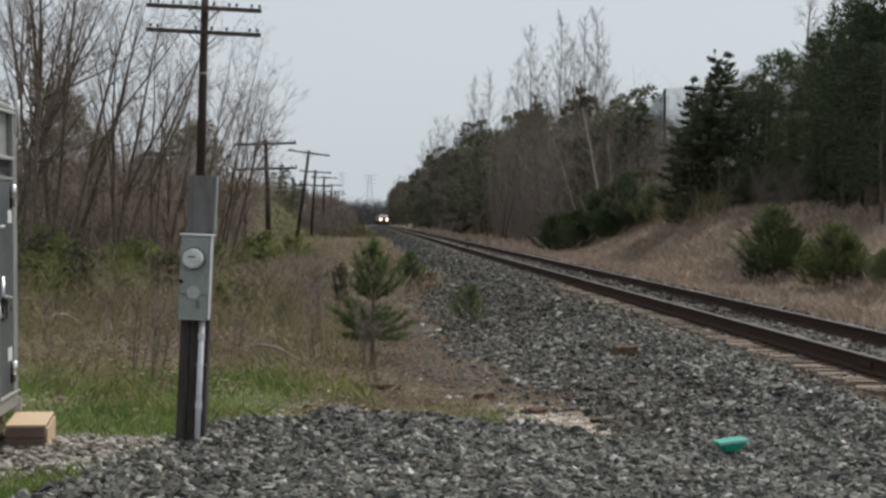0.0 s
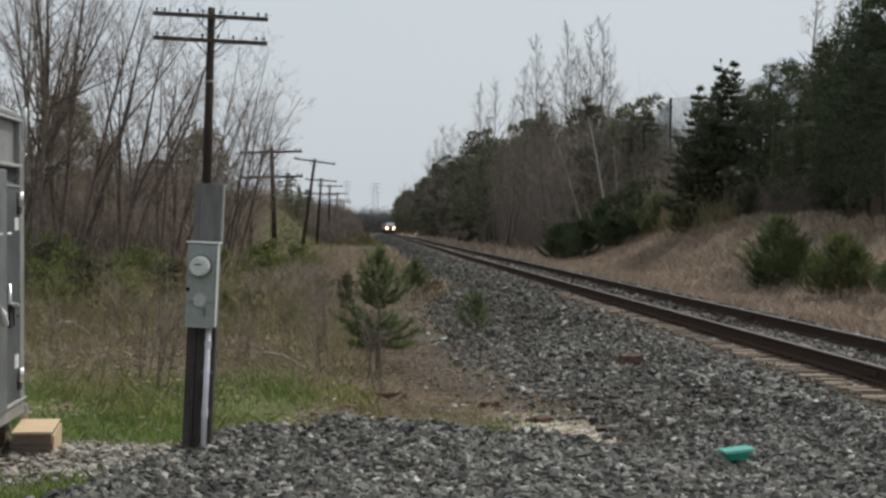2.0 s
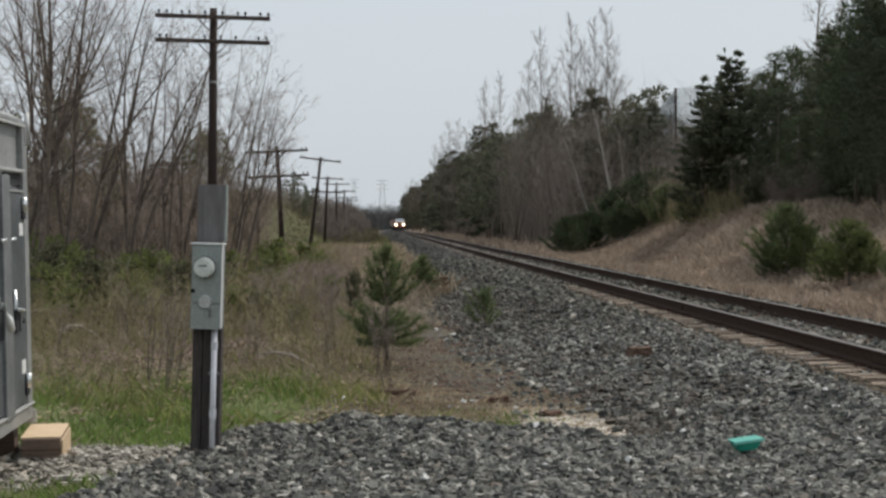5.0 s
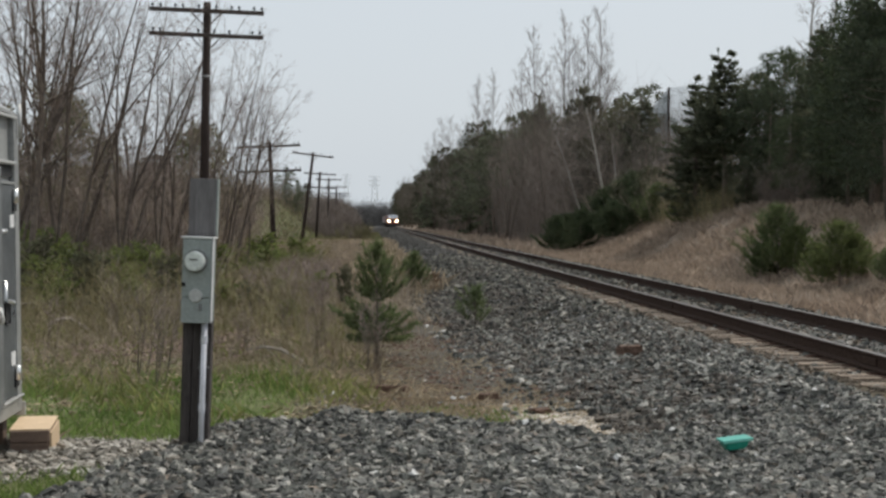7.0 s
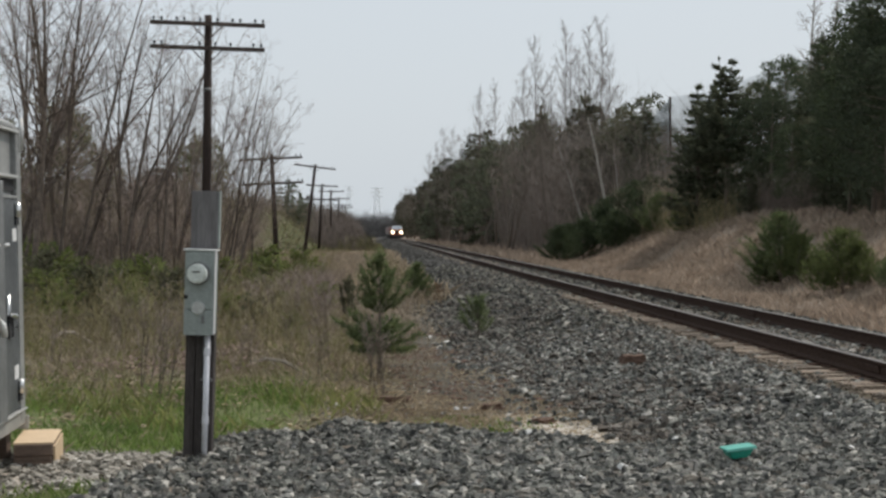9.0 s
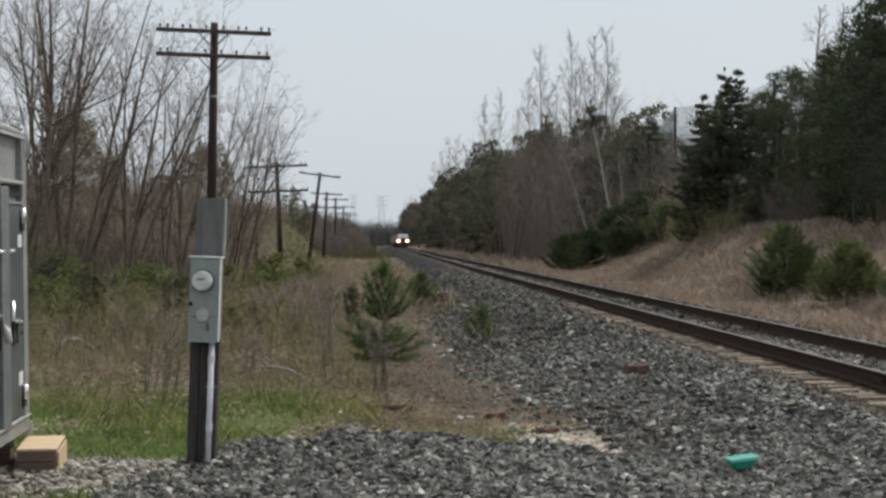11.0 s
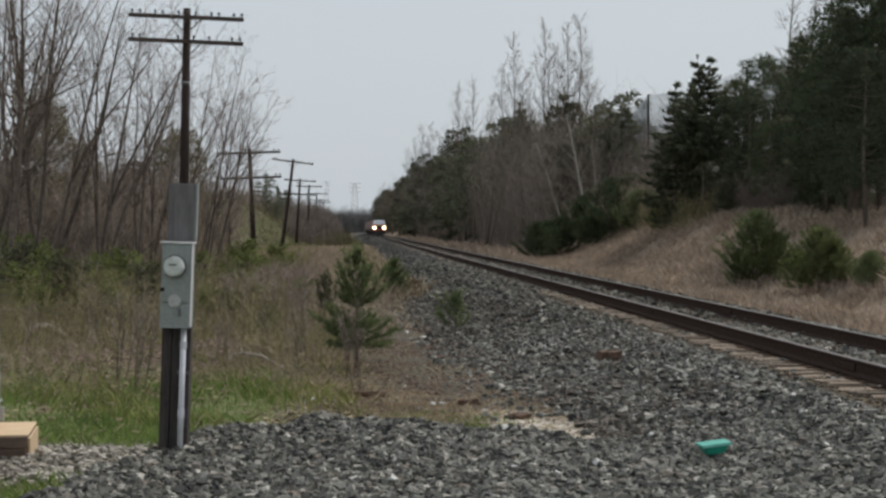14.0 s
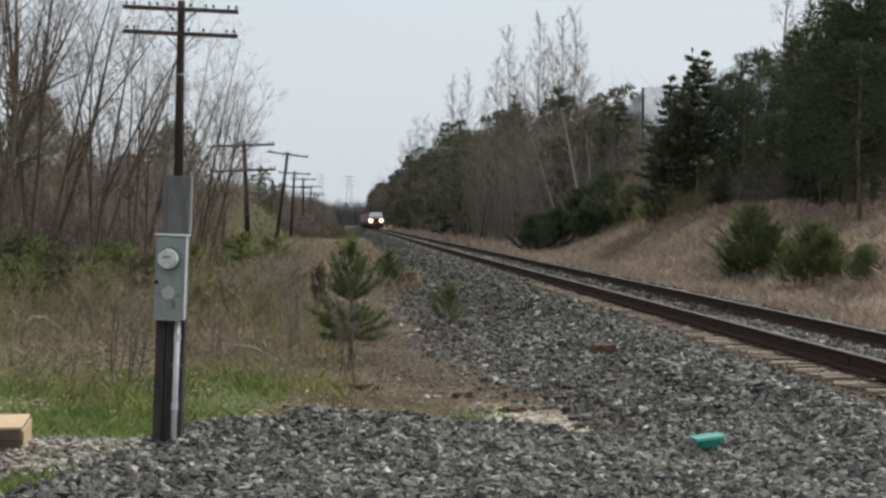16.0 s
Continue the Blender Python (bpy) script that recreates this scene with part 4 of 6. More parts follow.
def tuft(v, f, rng, p, d, length, width, n, wide):
    """Needles fanning out from a point on a twig."""
    for k in range(n):
        q = (d + Vector((rng.gauss(0, wide), rng.gauss(0, wide), rng.gauss(0, wide)))).normalized()
        s = q.orthogonal().normalized()
        s.rotate(Matrix.Rotation(rng.uniform(0, 6.283), 3, q))
        k0 = len(v)
        a = p + d * rng.uniform(-0.5, 0.4) * length
        l = length * rng.uniform(0.6, 1.2)
        v += [tuple(a - s * width), tuple(a + s * width), tuple(a + q * l)]
        f.append((k0, k0 + 1, k0 + 2))


def conifer(seed, tall, radius, label, needle, bottom=0.08, droop=0.15, step=0.33, per=6, size=0.34, width=0.03, n=7, ragged=0.35, dome=False):
    """A trunk with whorls of boughs, each set with tufts of needles."""
    rng = random.Random(seed)
    ob = thing("conifer", label, "tree")
    wood, leaf = Geo(), Geo()
    wood.tube([(0, 0, -0.2), (0.03, 0, tall * 0.35), (0, 0.04, tall * 0.7), (0, 0, tall)], [tall * 0.016, tall * 0.012, tall * 0.007, 0.01], 6)
    z = tall * bottom
    while z < tall * 0.985:
        t = (z / tall - bottom) / (1 - bottom)
        if dome:
            reach = radius * math.sin(math.pi * (0.22 + 0.66 * t)) ** 0.8
        else:
            reach = radius * (1 - t) * (0.72 + 0.28 * min(1, t * 6)) + 0.08
        for k in range(per):
            if rng.random() < 0.12:
                continue
            a, r = rng.uniform(0, 6.283), reach * rng.uniform(1 - ragged, 1 + ragged * 0.6)
            rise = rng.uniform(-droop, 0.25) + (0.5 * t if not dome else 0.25)
            d = Vector((math.cos(a), math.sin(a), rise)).normalized()
            p0 = Vector((0, 0, z + rng.uniform(-0.15, 0.15)))
            p1 = p0 + d * r
            wood.tube([p0, p0.lerp(p1, 0.5) - Vector((0, 0, 0.03 * r)), p1], [0.012 + 0.008 * r, 0.009 + 0.004 * r, 0.004], 3)
            m = max(2, int(r / (size * 0.55)))
            for j in range(m):
                w = (j + 0.7) / m
                q = p0.lerp(p1, w) + Vector((rng.gauss(0, 0.13), rng.gauss(0, 0.13), rng.gauss(0, 0.07))) * r * 0.6
                tuft(leaf.v, leaf.f, rng, q, d, size, width, n, 0.75)
        z += step * rng.uniform(0.7, 1.3)
    tuft(leaf.v, leaf.f, rng, Vector((0, 0, tall)), Vector((0, 0, 1)), size, width, n, 0.4)
    part("trunk", wood, M["bark"], ob, smooth=True)
    part("crown", leaf, M[needle], ob, "dense green needles")
    return ob


def clump_pine(seed, tall, radius, label, needle, clumps=26, size=0.8, n=60, length=0.3, width=0.06, bottom=0.25, thick=0.014):
    """A pine whose boughs end in rounded clumps of needles, with gaps of sky between them."""
    rng = random.Random(seed)
    ob = thing("conifer", label, "tree")
    wood, leaf = Geo(), Geo()
    bend = rng.uniform(-0.02, 0.02) * tall
    spine = [Vector((0, 0, -0.2)), Vector((bend, 0, tall * 0.35)), Vector((bend * 0.4, bend, tall * 0.7)), Vector((0, 0, tall * 0.97))]
    wood.tube(spine, [tall * thick, tall * thick * 0.75, tall * thick * 0.42, 0.015], 6)
    for i in range(clumps):
        t = (i + rng.uniform(0, 1)) / clumps
        z = tall * (bottom + (0.95 - bottom) * t)
        reach = radius * math.sin(math.pi * (0.2 + 0.72 * t)) ** 0.8
        a, r = i * 2.4 + rng.uniform(-0.6, 0.6), reach * rng.uniform(0.45, 1.0)
        k = z / tall
        root = spine[1].lerp(spine[2], (k - 0.35) / 0.35) if k < 0.7 else spine[2].lerp(spine[3], min(1, (k - 0.7) / 0.27))
        c = root + Vector((math.cos(a) * r, math.sin(a) * r, r * rng.uniform(0.05, 0.4)))
        wood.tube([root, root.lerp(c, 0.55) - Vector((0, 0, 0.05 * r)), c], [0.02 + 0.008 * r, 0.014 + 0.005 * r, 0.006], 3)
        s = size * rng.uniform(0.65, 1.2) * (1.1 - 0.35 * t)
        for j in range(n):
            q = Vector((rng.gauss(0, 1), rng.gauss(0, 1), rng.gauss(0, 1))).normalized()
            p = c + Vector((q.x, q.y, q.z * 0.62)) * s * rng.uniform(0.35, 1.0)
            d = (q + Vector((rng.gauss(0, 0.5), rng.gauss(0, 0.5), rng.gauss(0.25, 0.5)))).normalized()
            w = d.orthogonal().normalized()
            w.rotate(Matrix.Rotation(rng.uniform(0, 6.283), 3, d))
            k0, l = len(leaf.v), length * rng.uniform(0.6, 1.2)
            leaf.v += [tuple(p - w * width), tuple(p + w * width), tuple(p + d * l)]
            leaf.f.append((k0, k0 + 1, k0 + 2))
    part("trunk", wood, M["bark"], ob, smooth=True)
    part("crown", leaf, M[needle], ob, "rounded clumps of green needles")
    return ob


def tiered_spruce(seed, tall, radius, label, needle="needle_dark", tops=1, step=0.42, per=8, length=0.22, width=0.03, n=5, low=0.05):
    """A spruce with layers of boughs that dip and then turn up at their ragged tips."""
    rng = random.Random(seed)
    ob = thing("conifer", label, "tree")
    wood, leaf = Geo(), Geo()
    fork = tall * (0.82 if tops > 1 else 1.0)
    wood.tube([(0, 0, -0.2), (0.02, 0, fork * 0.5), (0, 0, fork)], [tall * 0.017, tall * 0.011, 0.04 if tops > 1 else 0.012], 6)
    leaders = [(Vector((0, 0, 0)), Vector((0, 0, fork)), tall * low, fork)]
    for k in range(tops if tops > 1 else 0):
        side = (k - (tops - 1) / 2) * 2
        a, b = Vector((0, 0, fork)), Vector((side * tall * 0.05, 0.1 * side, tall * (1.0 - 0.015 * k)))
        wood.tube([a, a.lerp(b, 0.5) + Vector((side * 0.08, 0, -0.05)), b], [0.04, 0.03, 0.01], 5)
        leaders.append((a, b, fork, tall))
    for a, b, z0, z1 in leaders:
        z = z0
        while z < z1:
            root = a.lerp(b, (z - a.z) / (b.z - a.z)) if b.z > a.z else Vector((0, 0, z))
            t = z / tall
            reach = (radius * (1 - t) ** 0.72 * (0.55 + 0.45 * min(1, t * 3)) + 0.12) * (1 if z0 < fork else 0.6)
            for k in range(per if z0 < fork else 7):
                if rng.random() < 0.14:
                    continue
                w, r = rng.uniform(0, 6.283), reach * rng.uniform(0.5, 1.2)
                flat = Vector((math.cos(w), math.sin(w), 0))
                p0 = root + Vector((0, 0, rng.uniform(-0.1, 0.1)))
                p1 = p0 + flat * r * 0.6 + Vector((0, 0, r * rng.uniform(-0.2, 0.06)))
                p2 = p0 + flat * r + Vector((0, 0, r * rng.uniform(-0.06, 0.28)))
                wood.tube([p0, p1, p2], [0.01 + 0.007 * r, 0.008 + 0.004 * r, 0.004], 3)
                m = max(3, int(r / 0.11))
                for j in range(m):
                    u = 0.15 + 0.85 * (j + 0.5) / m
                    q = p0.lerp(p1, u / 0.6) if u < 0.6 else p1.lerp(p2, (u - 0.6) / 0.4)
                    q = q + Vector((rng.gauss(0, 0.1), rng.gauss(0, 0.1), rng.gauss(-0.03, 0.035))) * (1.3 - 0.8 * u) * r * 0.55
                    tuft(leaf.v, leaf.f, rng, q, (p2 - p1).normalized(), length, width, n, 0.55)
            z += step * rng.uniform(0.75, 1.25)
        tuft(leaf.v, leaf.f, rng, Vector(b), Vector((0, 0, 1)), length, width, n * 2, 0.4)
    part("trunk", wood, M["bark"], ob, smooth=True)
    part("crown", leaf, M[needle], ob, "layered dark green needles")
    return ob


def slim_tree(seed, tall, label, spread=1.5, limbs=54, low=0.3, radius=0.11, bark="bark_birch", twig="twig_far", angle=0.5):
    """A leafless tree with one straight trunk and many fine rising limbs."""
    rng = random.Random(seed)
    ob = thing("bare_tree", label, "tree")
    wood, fine = Geo(), Geo()
    w = tall * 0.005
    spine = [Vector((rng.gauss(0, w) * (0 < k < 6), rng.gauss(0, w) * (0 < k < 6), -0.2 + (tall + 0.2) * k / 6)) for k in range(7)]
    wood.tube(spine, [radius * (1 - 0.145 * k) + 0.006 for k in range(7)], 7)
    for i in range(limbs):
        t = low + (0.98 - low) * (i + rng.random()) / limbs
        k = min(int(t * 6), 5)
        p = spine[k].lerp(spine[k + 1], t * 6 - k)
        a, lean = rng.uniform(0, 6.283), rng.uniform(0.6, 1.35) * angle
        d = Vector((math.cos(a) * math.sin(lean), math.sin(a) * math.sin(lean), math.cos(lean)))
        l = spread * rng.uniform(0.5, 1.25) * (1.12 - 0.92 * t) / max(0.35, math.sin(angle))
        bend = Vector((rng.gauss(0, 0.06), rng.gauss(0, 0.06), 0.12)) * l
        q = [p, p + d * l * 0.5, p + d * l + bend]
        r = 0.006 + 0.13 * radius * (1.05 - t)
        wood.tube(q, [r, r * 0.65, 0.006], 4)
        for j in range(10):
            u = rng.uniform(0.2, 1.0)
            b = q[0].lerp(q[1], u * 2) if u < 0.5 else q[1].lerp(q[2], u * 2 - 1)
            e = (d + Vector((rng.gauss(0, 0.45), rng.gauss(0, 0.45), rng.gauss(0.15, 0.35)))).normalized()
            m = l * rng.uniform(0.2, 0.5)
            c = b + e * m
            fine.tube([b, c], [0.006, 0.003], 3)
            for h in range(2):
                g = b.lerp(c, rng.uniform(0.3, 0.9))
                fine.tube([g, g + (e + Vector((rng.gauss(0, 0.5), rng.gauss(0, 0.5), rng.gauss(0, 0.4)))).normalized() * m * 0.6], [0.005, 0.003], 3)
    part("trunk", wood, M[bark], ob, smooth=True)
    part("crown", fine, M[twig], ob, "fine leafless twigs")
    return ob


def young_pine(seed, tall, radius, label, needle="needle", tiers=None, whorls=6, per=6, length=0.11, n=26, width=0.0035, bushy=1.0, tip=0.16, bare=0.3):
    """A small pine: clear whorls of rising boughs that end in brushes of long needles."""
    rng = random.Random(seed)
    ob = thing("young_pine", label, "pine tree")
    wood, leaf = Geo(), Geo()
    wood.tube([(0, 0, -0.05), (0.01, 0, tall * 0.5), (0, 0, tall * 0.97)], [tall * 0.014 + 0.004, tall * 0.009 + 0.003, 0.005], 6)
    for w in range(len(tiers) if tiers else whorls):
        t = (w + 0.35) / whorls
        z = tall * (0.12 + 0.84 * t)
        reach, rise = radius * (1 - t) ** 0.75 + 0.05, 0.08 + 0.8 * t
        if tiers:
            z, reach, rise = tall * tiers[w][0], radius * tiers[w][1], tiers[w][2]
        many = tiers[w][3] if tiers and len(tiers[w]) > 3 else per
        for k in range(many):
            a = 6.283 * (k + rng.uniform(-0.3, 0.3)) / many + w
            r = reach * rng.uniform(0.65, 1.15)
            d = Vector((math.cos(a), math.sin(a), rise)).normalized()
            p0 = Vector((0, 0, z + rng.uniform(-0.03, 0.03)))
            p1, p2 = p0 + d * r * 0.6, p0 + d * r + Vector((0, 0, tip * r * (min(1, rise + 0.1) if tiers else 1)))
            wood.tube([p0, p1, p2], [0.007, 0.006, 0.003], 3)
            m = max(3, int(r / (length * 0.55) * bushy))
            for j in range(m):
                u = bare + (1 - bare) * (j + 0.5) / m
                q = p0.lerp(p1, u / 0.6) if u < 0.6 else p1.lerp(p2, (u - 0.6) / 0.4)
                e = (p2 - p1).normalized()
                tuft(leaf.v, leaf.f, rng, q, e, length, width, n, 0.6)
                if u > 0.5 and rng.random() < 0.7 * bushy:
                    side = e.cross(Vector((0, 0, 1))).normalized() * rng.choice((-1, 1))
                    q2 = q + (side + e).normalized() * r * rng.uniform(0.12, 0.3)
                    wood.tube([q, q2], [0.004, 0.002], 3)
                    tuft(leaf.v, leaf.f, rng, q2, (side + e).normalized(), length, width, n, 0.6)
    for j in range(4):
        tuft(leaf.v, leaf.f, rng, Vector((0, 0, tall * (0.88 + 0.04 * j))), Vector((0, 0, 1)), length, width, n, 0.45)
    part("trunk", wood, M["bark"], ob, smooth=True)
    part("crown", leaf, M[needle], ob, "long green needles")
    return ob


def plant(ob, x, y, turn=0.0, size=1.0, sink=0.0, first=False, lean=0.0, tilt=0.0):
    m = pose(x, y, hz(x, y) - sink, 0, tilt) @ pose(0, 0, 0, lean, 0, turn)
    if first:
        ob.matrix_basis = m @ Matrix.Diagonal((size, size, size, 1))
        return ob
    c = copy_thing(ob, m)
    c.scale = (size, size, size)
    return c


def build_trees():
    rng = random.Random(77)
    # small pines beside the ballast
    plant(young_pine(1, 1.75, 0.5, "small green pine with open whorls of branches in the dirt", tiers=((0.2, 0.85, 0.0, 6), (0.24, 1.15, 0.13, 7), (0.28, 1.1, 0.24, 7), (0.33, 0.85, 0.45, 6), (0.52, 0.75, 0.4, 6), (0.56, 0.95, 0.7, 6), (0.61, 0.8, 1.1, 5), (0.68, 0.62, 1.8, 4), (0.8, 0.42, 3.0, 3), (0.88, 0.2, 3.0, 2)), length=0.12, n=24, width=0.005, bushy=1.15, tip=0.5, bare=0.2), 0.74, 24.4, 20, first=True)
    plant(young_pine(2, 1.1, 0.4, "small dull green pine among dry weeds", "needle_grey", tiers=((0.3, 1.0, 1.2), (0.45, 0.9, 1.6), (0.7, 0.6, 2.0)), per=5, n=24, width=0.006, tip=0.7), 0.42, 36.5, 0, first=True)
    plant(young_pine(3, 1.15, 0.45, "little green pine at the foot of the ballast", whorls=6, per=7, n=28, width=0.007, tip=0.4), 2.5, 47.5, 0, first=True)
    plant(young_pine(4, 0.76, 0.42, "thin pine seedling growing in the ballast slope", tiers=((0.2, 1.1, 0.8), (0.4, 1.0, 1.2), (0.6, 0.8, 1.8), (0.75, 0.5, 2.4)), per=5, bushy=0.9, n=21, width=0.004, bare=0.35), 2.75, 31, 0, first=True)
    plant(young_pine(7, 0.5, 0.3, "rusty dead little pine beside the ballast", "needle_rust", whorls=3, per=5, n=14, width=0.006), 3.05, 47.5, 0, first=True)
    # bushy pines on the bank
    a = young_pine(5, 2.1, 1.05, "bushy green pine in dry grass", whorls=8, per=8, length=0.2, n=13, width=0.011, bushy=1.1, tip=0.4)
    plant(a, 13.35, 49.3, 0, 1.02, first=True)
    b = young_pine(6, 1.8, 1.0, "bushy yellow-green pine in dry grass", "needle_bright", whorls=7, per=8, length=0.2, n=12, width=0.011, bushy=1.0, tip=0.45)
    plant(b, 13.4, 43.4, 50, 0.92, first=True)
    plant(b, 13.65, 48.4, 200, 0.75)
    plant(a, 13.0, 49.8, 260, 0.55)
    plant(b, 13.8, 43.2, 310, 0.66)
    plant(b, 13.1, 44.0, 120, 0.6)
    plant(a, 13.75, 40.4, 130, 0.46)
    plant(a, 14.1, 41.2, 30, 0.4)
    for x, y, s in ((16.55, 78, 0.75), (17.0, 79, 0.62)):
        plant(b, x, y, rng.uniform(0, 360), s)
    c = young_pine(8, 2.0, 1.05, "dense dark green pine at the forest edge", "needle_wood", whorls=8, per=8, length=0.2, n=14, width=0.012, bushy=1.1, tip=0.35)
    grown = False
    for x, y, s in ((12.63, 92, 1.05), (13.48, 94, 1.1), (14.43, 95, 1.15), (15.95, 96, 1.45), (16.59, 95, 1.55), (17.27, 94, 1.65), (17.98, 93, 1.6), (18.47, 92, 1.4), (15.41, 90, 1.1), (16.75, 89, 1.2), (18.93, 90, 1.15), (19.48, 89, 1.0), (20.17, 88, 0.95), (20.59, 86, 0.8), (17.79, 99, 1.6), (19.28, 98, 1.6), (17.07, 86, 1.05), (17.55, 86.5, 0.95), (17.9, 85, 0.75)):
        src = b if x > 18.6 else c if rng.random() < 0.7 else a
        plant(src, x, y, rng.uniform(0, 360), s, first=src is c and not grown)
        grown = grown or src is c
    # conifers of the right-hand wood
    spruce = [tiered_spruce(10 + k, 9.0 + 0.6 * k, 2.7 + 0.1 * k, "dark green spruce at the forest edge", length=0.3, width=0.045, n=8, per=9) for k in range(2)]
    twin = tiered_spruce(15, 9.5, 4.5, "dark spruce with two tops and wide layered boughs", tops=2, length=0.24, width=0.045, n=10, per=13, low=0.4)
    white = [clump_pine(20 + k, 10.5 + k, 2.7, "broad green pine in the wood", ("needle_shade", "needle_wood", "needle_grey")[k], clumps=56, size=0.85, n=140, length=0.3, width=0.04, bottom=0.16) for k in range(3)]
    heights = {twin: 9.5}
    for k in range(3):
        heights[white[k]] = 10.5 + k
    for k in range(2):
        heights[spruce[k]] = 9.0 + 0.6 * k
    done = set()

    def stand(src, x, y, top):
        """Plants a tree so that its tip reaches the height top."""
        plant(src, x, y, rng.uniform(0, 360) if src != twin else 8, (top - hz(x, y)) / heights[src], first=src not in done)
        done.add(src)

    for src, x, y, top in (
            (twin, 17.88, 75, 8.8), (spruce[0], 17.01, 77, 7.7), (spruce[1], 18.29, 79, 8.1), (white[2], 20.28, 78, 8.3), (white[1], 20.29, 74, 9.0), (white[2], 21.41, 76, 8.8), (white[0], 18.61, 73, 7.1), (white[1], 21.12, 73, 7.1), (white[0], 18.95, 71, 7.0),
            (spruce[1], 20.79, 70, 9.3), (white[0], 20.01, 66, 7.2), (white[2], 19.56, 68, 5.9), (white[1], 18.41, 66, 5.5),
            (white[0], 19.06, 60, 9.1), (white[1], 18.57, 56, 9.8), (white[0], 18.62, 54, 10.0), (white[1], 17.87, 57, 7.0), (white[0], 17.35, 53, 7.6), (white[0], 19.01, 62, 6.1), (white[1], 18.83, 52, 10.2), (white[0], 16.89, 50, 6.9), (spruce[0], 20.08, 62, 9.8),
            (white[0], 28.56, 82, 12.1), (white[0], 25.41, 76, 10.6), (white[1], 25.14, 82, 10.2),
            (spruce[1], 18.28, 61, 4.5), (spruce[0], 18.60, 60, 4.6), (spruce[1], 19.01, 59, 4.3), (spruce[0], 18.96, 57, 4.5),
            (spruce[0], 17.63, 70, 3.9), (spruce[0], 18.74, 64, 4.5), (spruce[1], 18.19, 58, 4.4), (spruce[1], 20.55, 108, 8.7), (spruce[0], 20.07, 110, 8.3), (white[2], 19.74, 112, 9.2),
            (white[2], 32.91, 90, 12.0), (white[1], 29.84, 84, 11.6)):
        stand(src, x, y, top)
    birch = slim_tree(41, 9.0, "pale birch with a leaning trunk in the wood", 1.2, 34, 0.45, 0.13, "bark_birch", "twig_far", 0.6)
    for i, (x, y, tilt, s) in enumerate(((17.67, 103, -12, 0.92), (16.74, 106, -18, 0.8), (18.26, 104, -5, 0.7), (22.87, 80, 3, 1.15), (24.24, 82, 5, 1.2))):
        plant(birch, x, y, 70 * i, s, first=i == 0, tilt=tilt)
    poplar = [slim_tree(50 + k, 16.5, "tall slim leafless poplar with pale grey twigs", 1.9, 60, 0.35, 0.06, "bark_brown", "twig_far", 0.6) for k in range(3)]
    for i, (x, y, top) in enumerate(((16.34, 132, 15.8), (18.42, 130, 16.8), (20.27, 130, 16.7), (21.36, 131, 17.2), (15.64, 134, 13.9), (18.08, 136, 13.8), (20.13, 135, 15.3), (22.48, 134, 14.8), (17.27, 134, 12.5), (19.88, 137, 14.6), (15.56, 172, 15.1), (17.26, 174, 15.9), (17.25, 250, 15.2), (18.65, 252, 15.6), (16.63, 256, 13.8), (18.97, 240, 13.8), (16.88, 280, 13.2), (18.74, 430, 9.4), (19.61, 424, 10.1), (20.35, 416, 9.4), (21.82, 125, 11.0), (16.55, 150, 12.3))):
        plant(poplar[i % 3], x, y, rng.uniform(0, 360), (top - hz(x, y)) / 16.5, first=i < 3)
    # simpler kinds for the distance
    far_white = [clump_pine(80 + k, 11, 2.5, "round-topped pine in the far wood", ("needle_far", "needle_dark")[k], 30, 0.9, 80, 0.3, 0.09, 0.2) for k in range(2)]
    far_spruce = conifer(82, 10, 2.3, "pointed spruce in the far wood", "needle_dark", step=0.7, per=5, size=0.55, width=0.1, n=6)
    far_bare = [bare_tree(84 + k, 12, 1, 0.13, (12, 6, 1), "leafless tree in the far wood", "bark", "twig_far", steep=0.8) for k in range(2)]
    far_olive = clump_pine(83, 11, 2.6, "dull olive pine behind the leafless trees", "needle_olive", 40, 1.0, 80, 0.5, 0.05, 0.12)
    dim_bare = [bare_tree(184 + k, 12, 1, 0.15, (14, 4), "leafless tree in the far wood", "bark", "twig_far", steep=0.8) for k in range(2)]
    dim_white = clump_pine(186, 11, 2.5, "round-topped pine in the far wood", "needle_far", 24, 1.0, 42, 0.5, 0.16, 0.12)
    kinds = [(far_white[0], 11), (far_white[1], 11), (far_spruce, 10), (far_bare[0], 12), (far_bare[1], 12), (far_olive, 11), (dim_bare[0], 12), (dim_bare[1], 12), (dim_white, 11)]
    used = set()

    def far_tree(k, x, y, tall):
        if y > 260:
            k = {0: 8, 1: 8, 3: 6, 4: 7}.get(k, k)
        src, own = kinds[k]
        plant(src, x, y, rng.uniform(0, 360), tall / own, first=k not in used)
        used.add(k)

    y = 112.0
    while y < 700:
        for row in range(4):
            u = 6.0 + 2.7 * row + rng.uniform(-0.9, 0.9) + (2.5 if y < 118 else 0)
            x = float(lat(y)) + u
            tall = float(np.interp(y, [105, 130, 180, 300, 500, 700], [9.2, 11.8, 14.3, 15.4, 16, 17])) * rng.uniform(0.76, 1.04) * (0.9 + 0.03 * row)
            kind = rng.random()
            far_tree(0 if kind < 0.2 else 1 if kind < 0.28 else 2 if kind < 0.4 else 3 if kind < 0.7 else 4, x, y + rng.uniform(-2, 2), tall)
        y += 4.0 + (y - 108) * 0.026
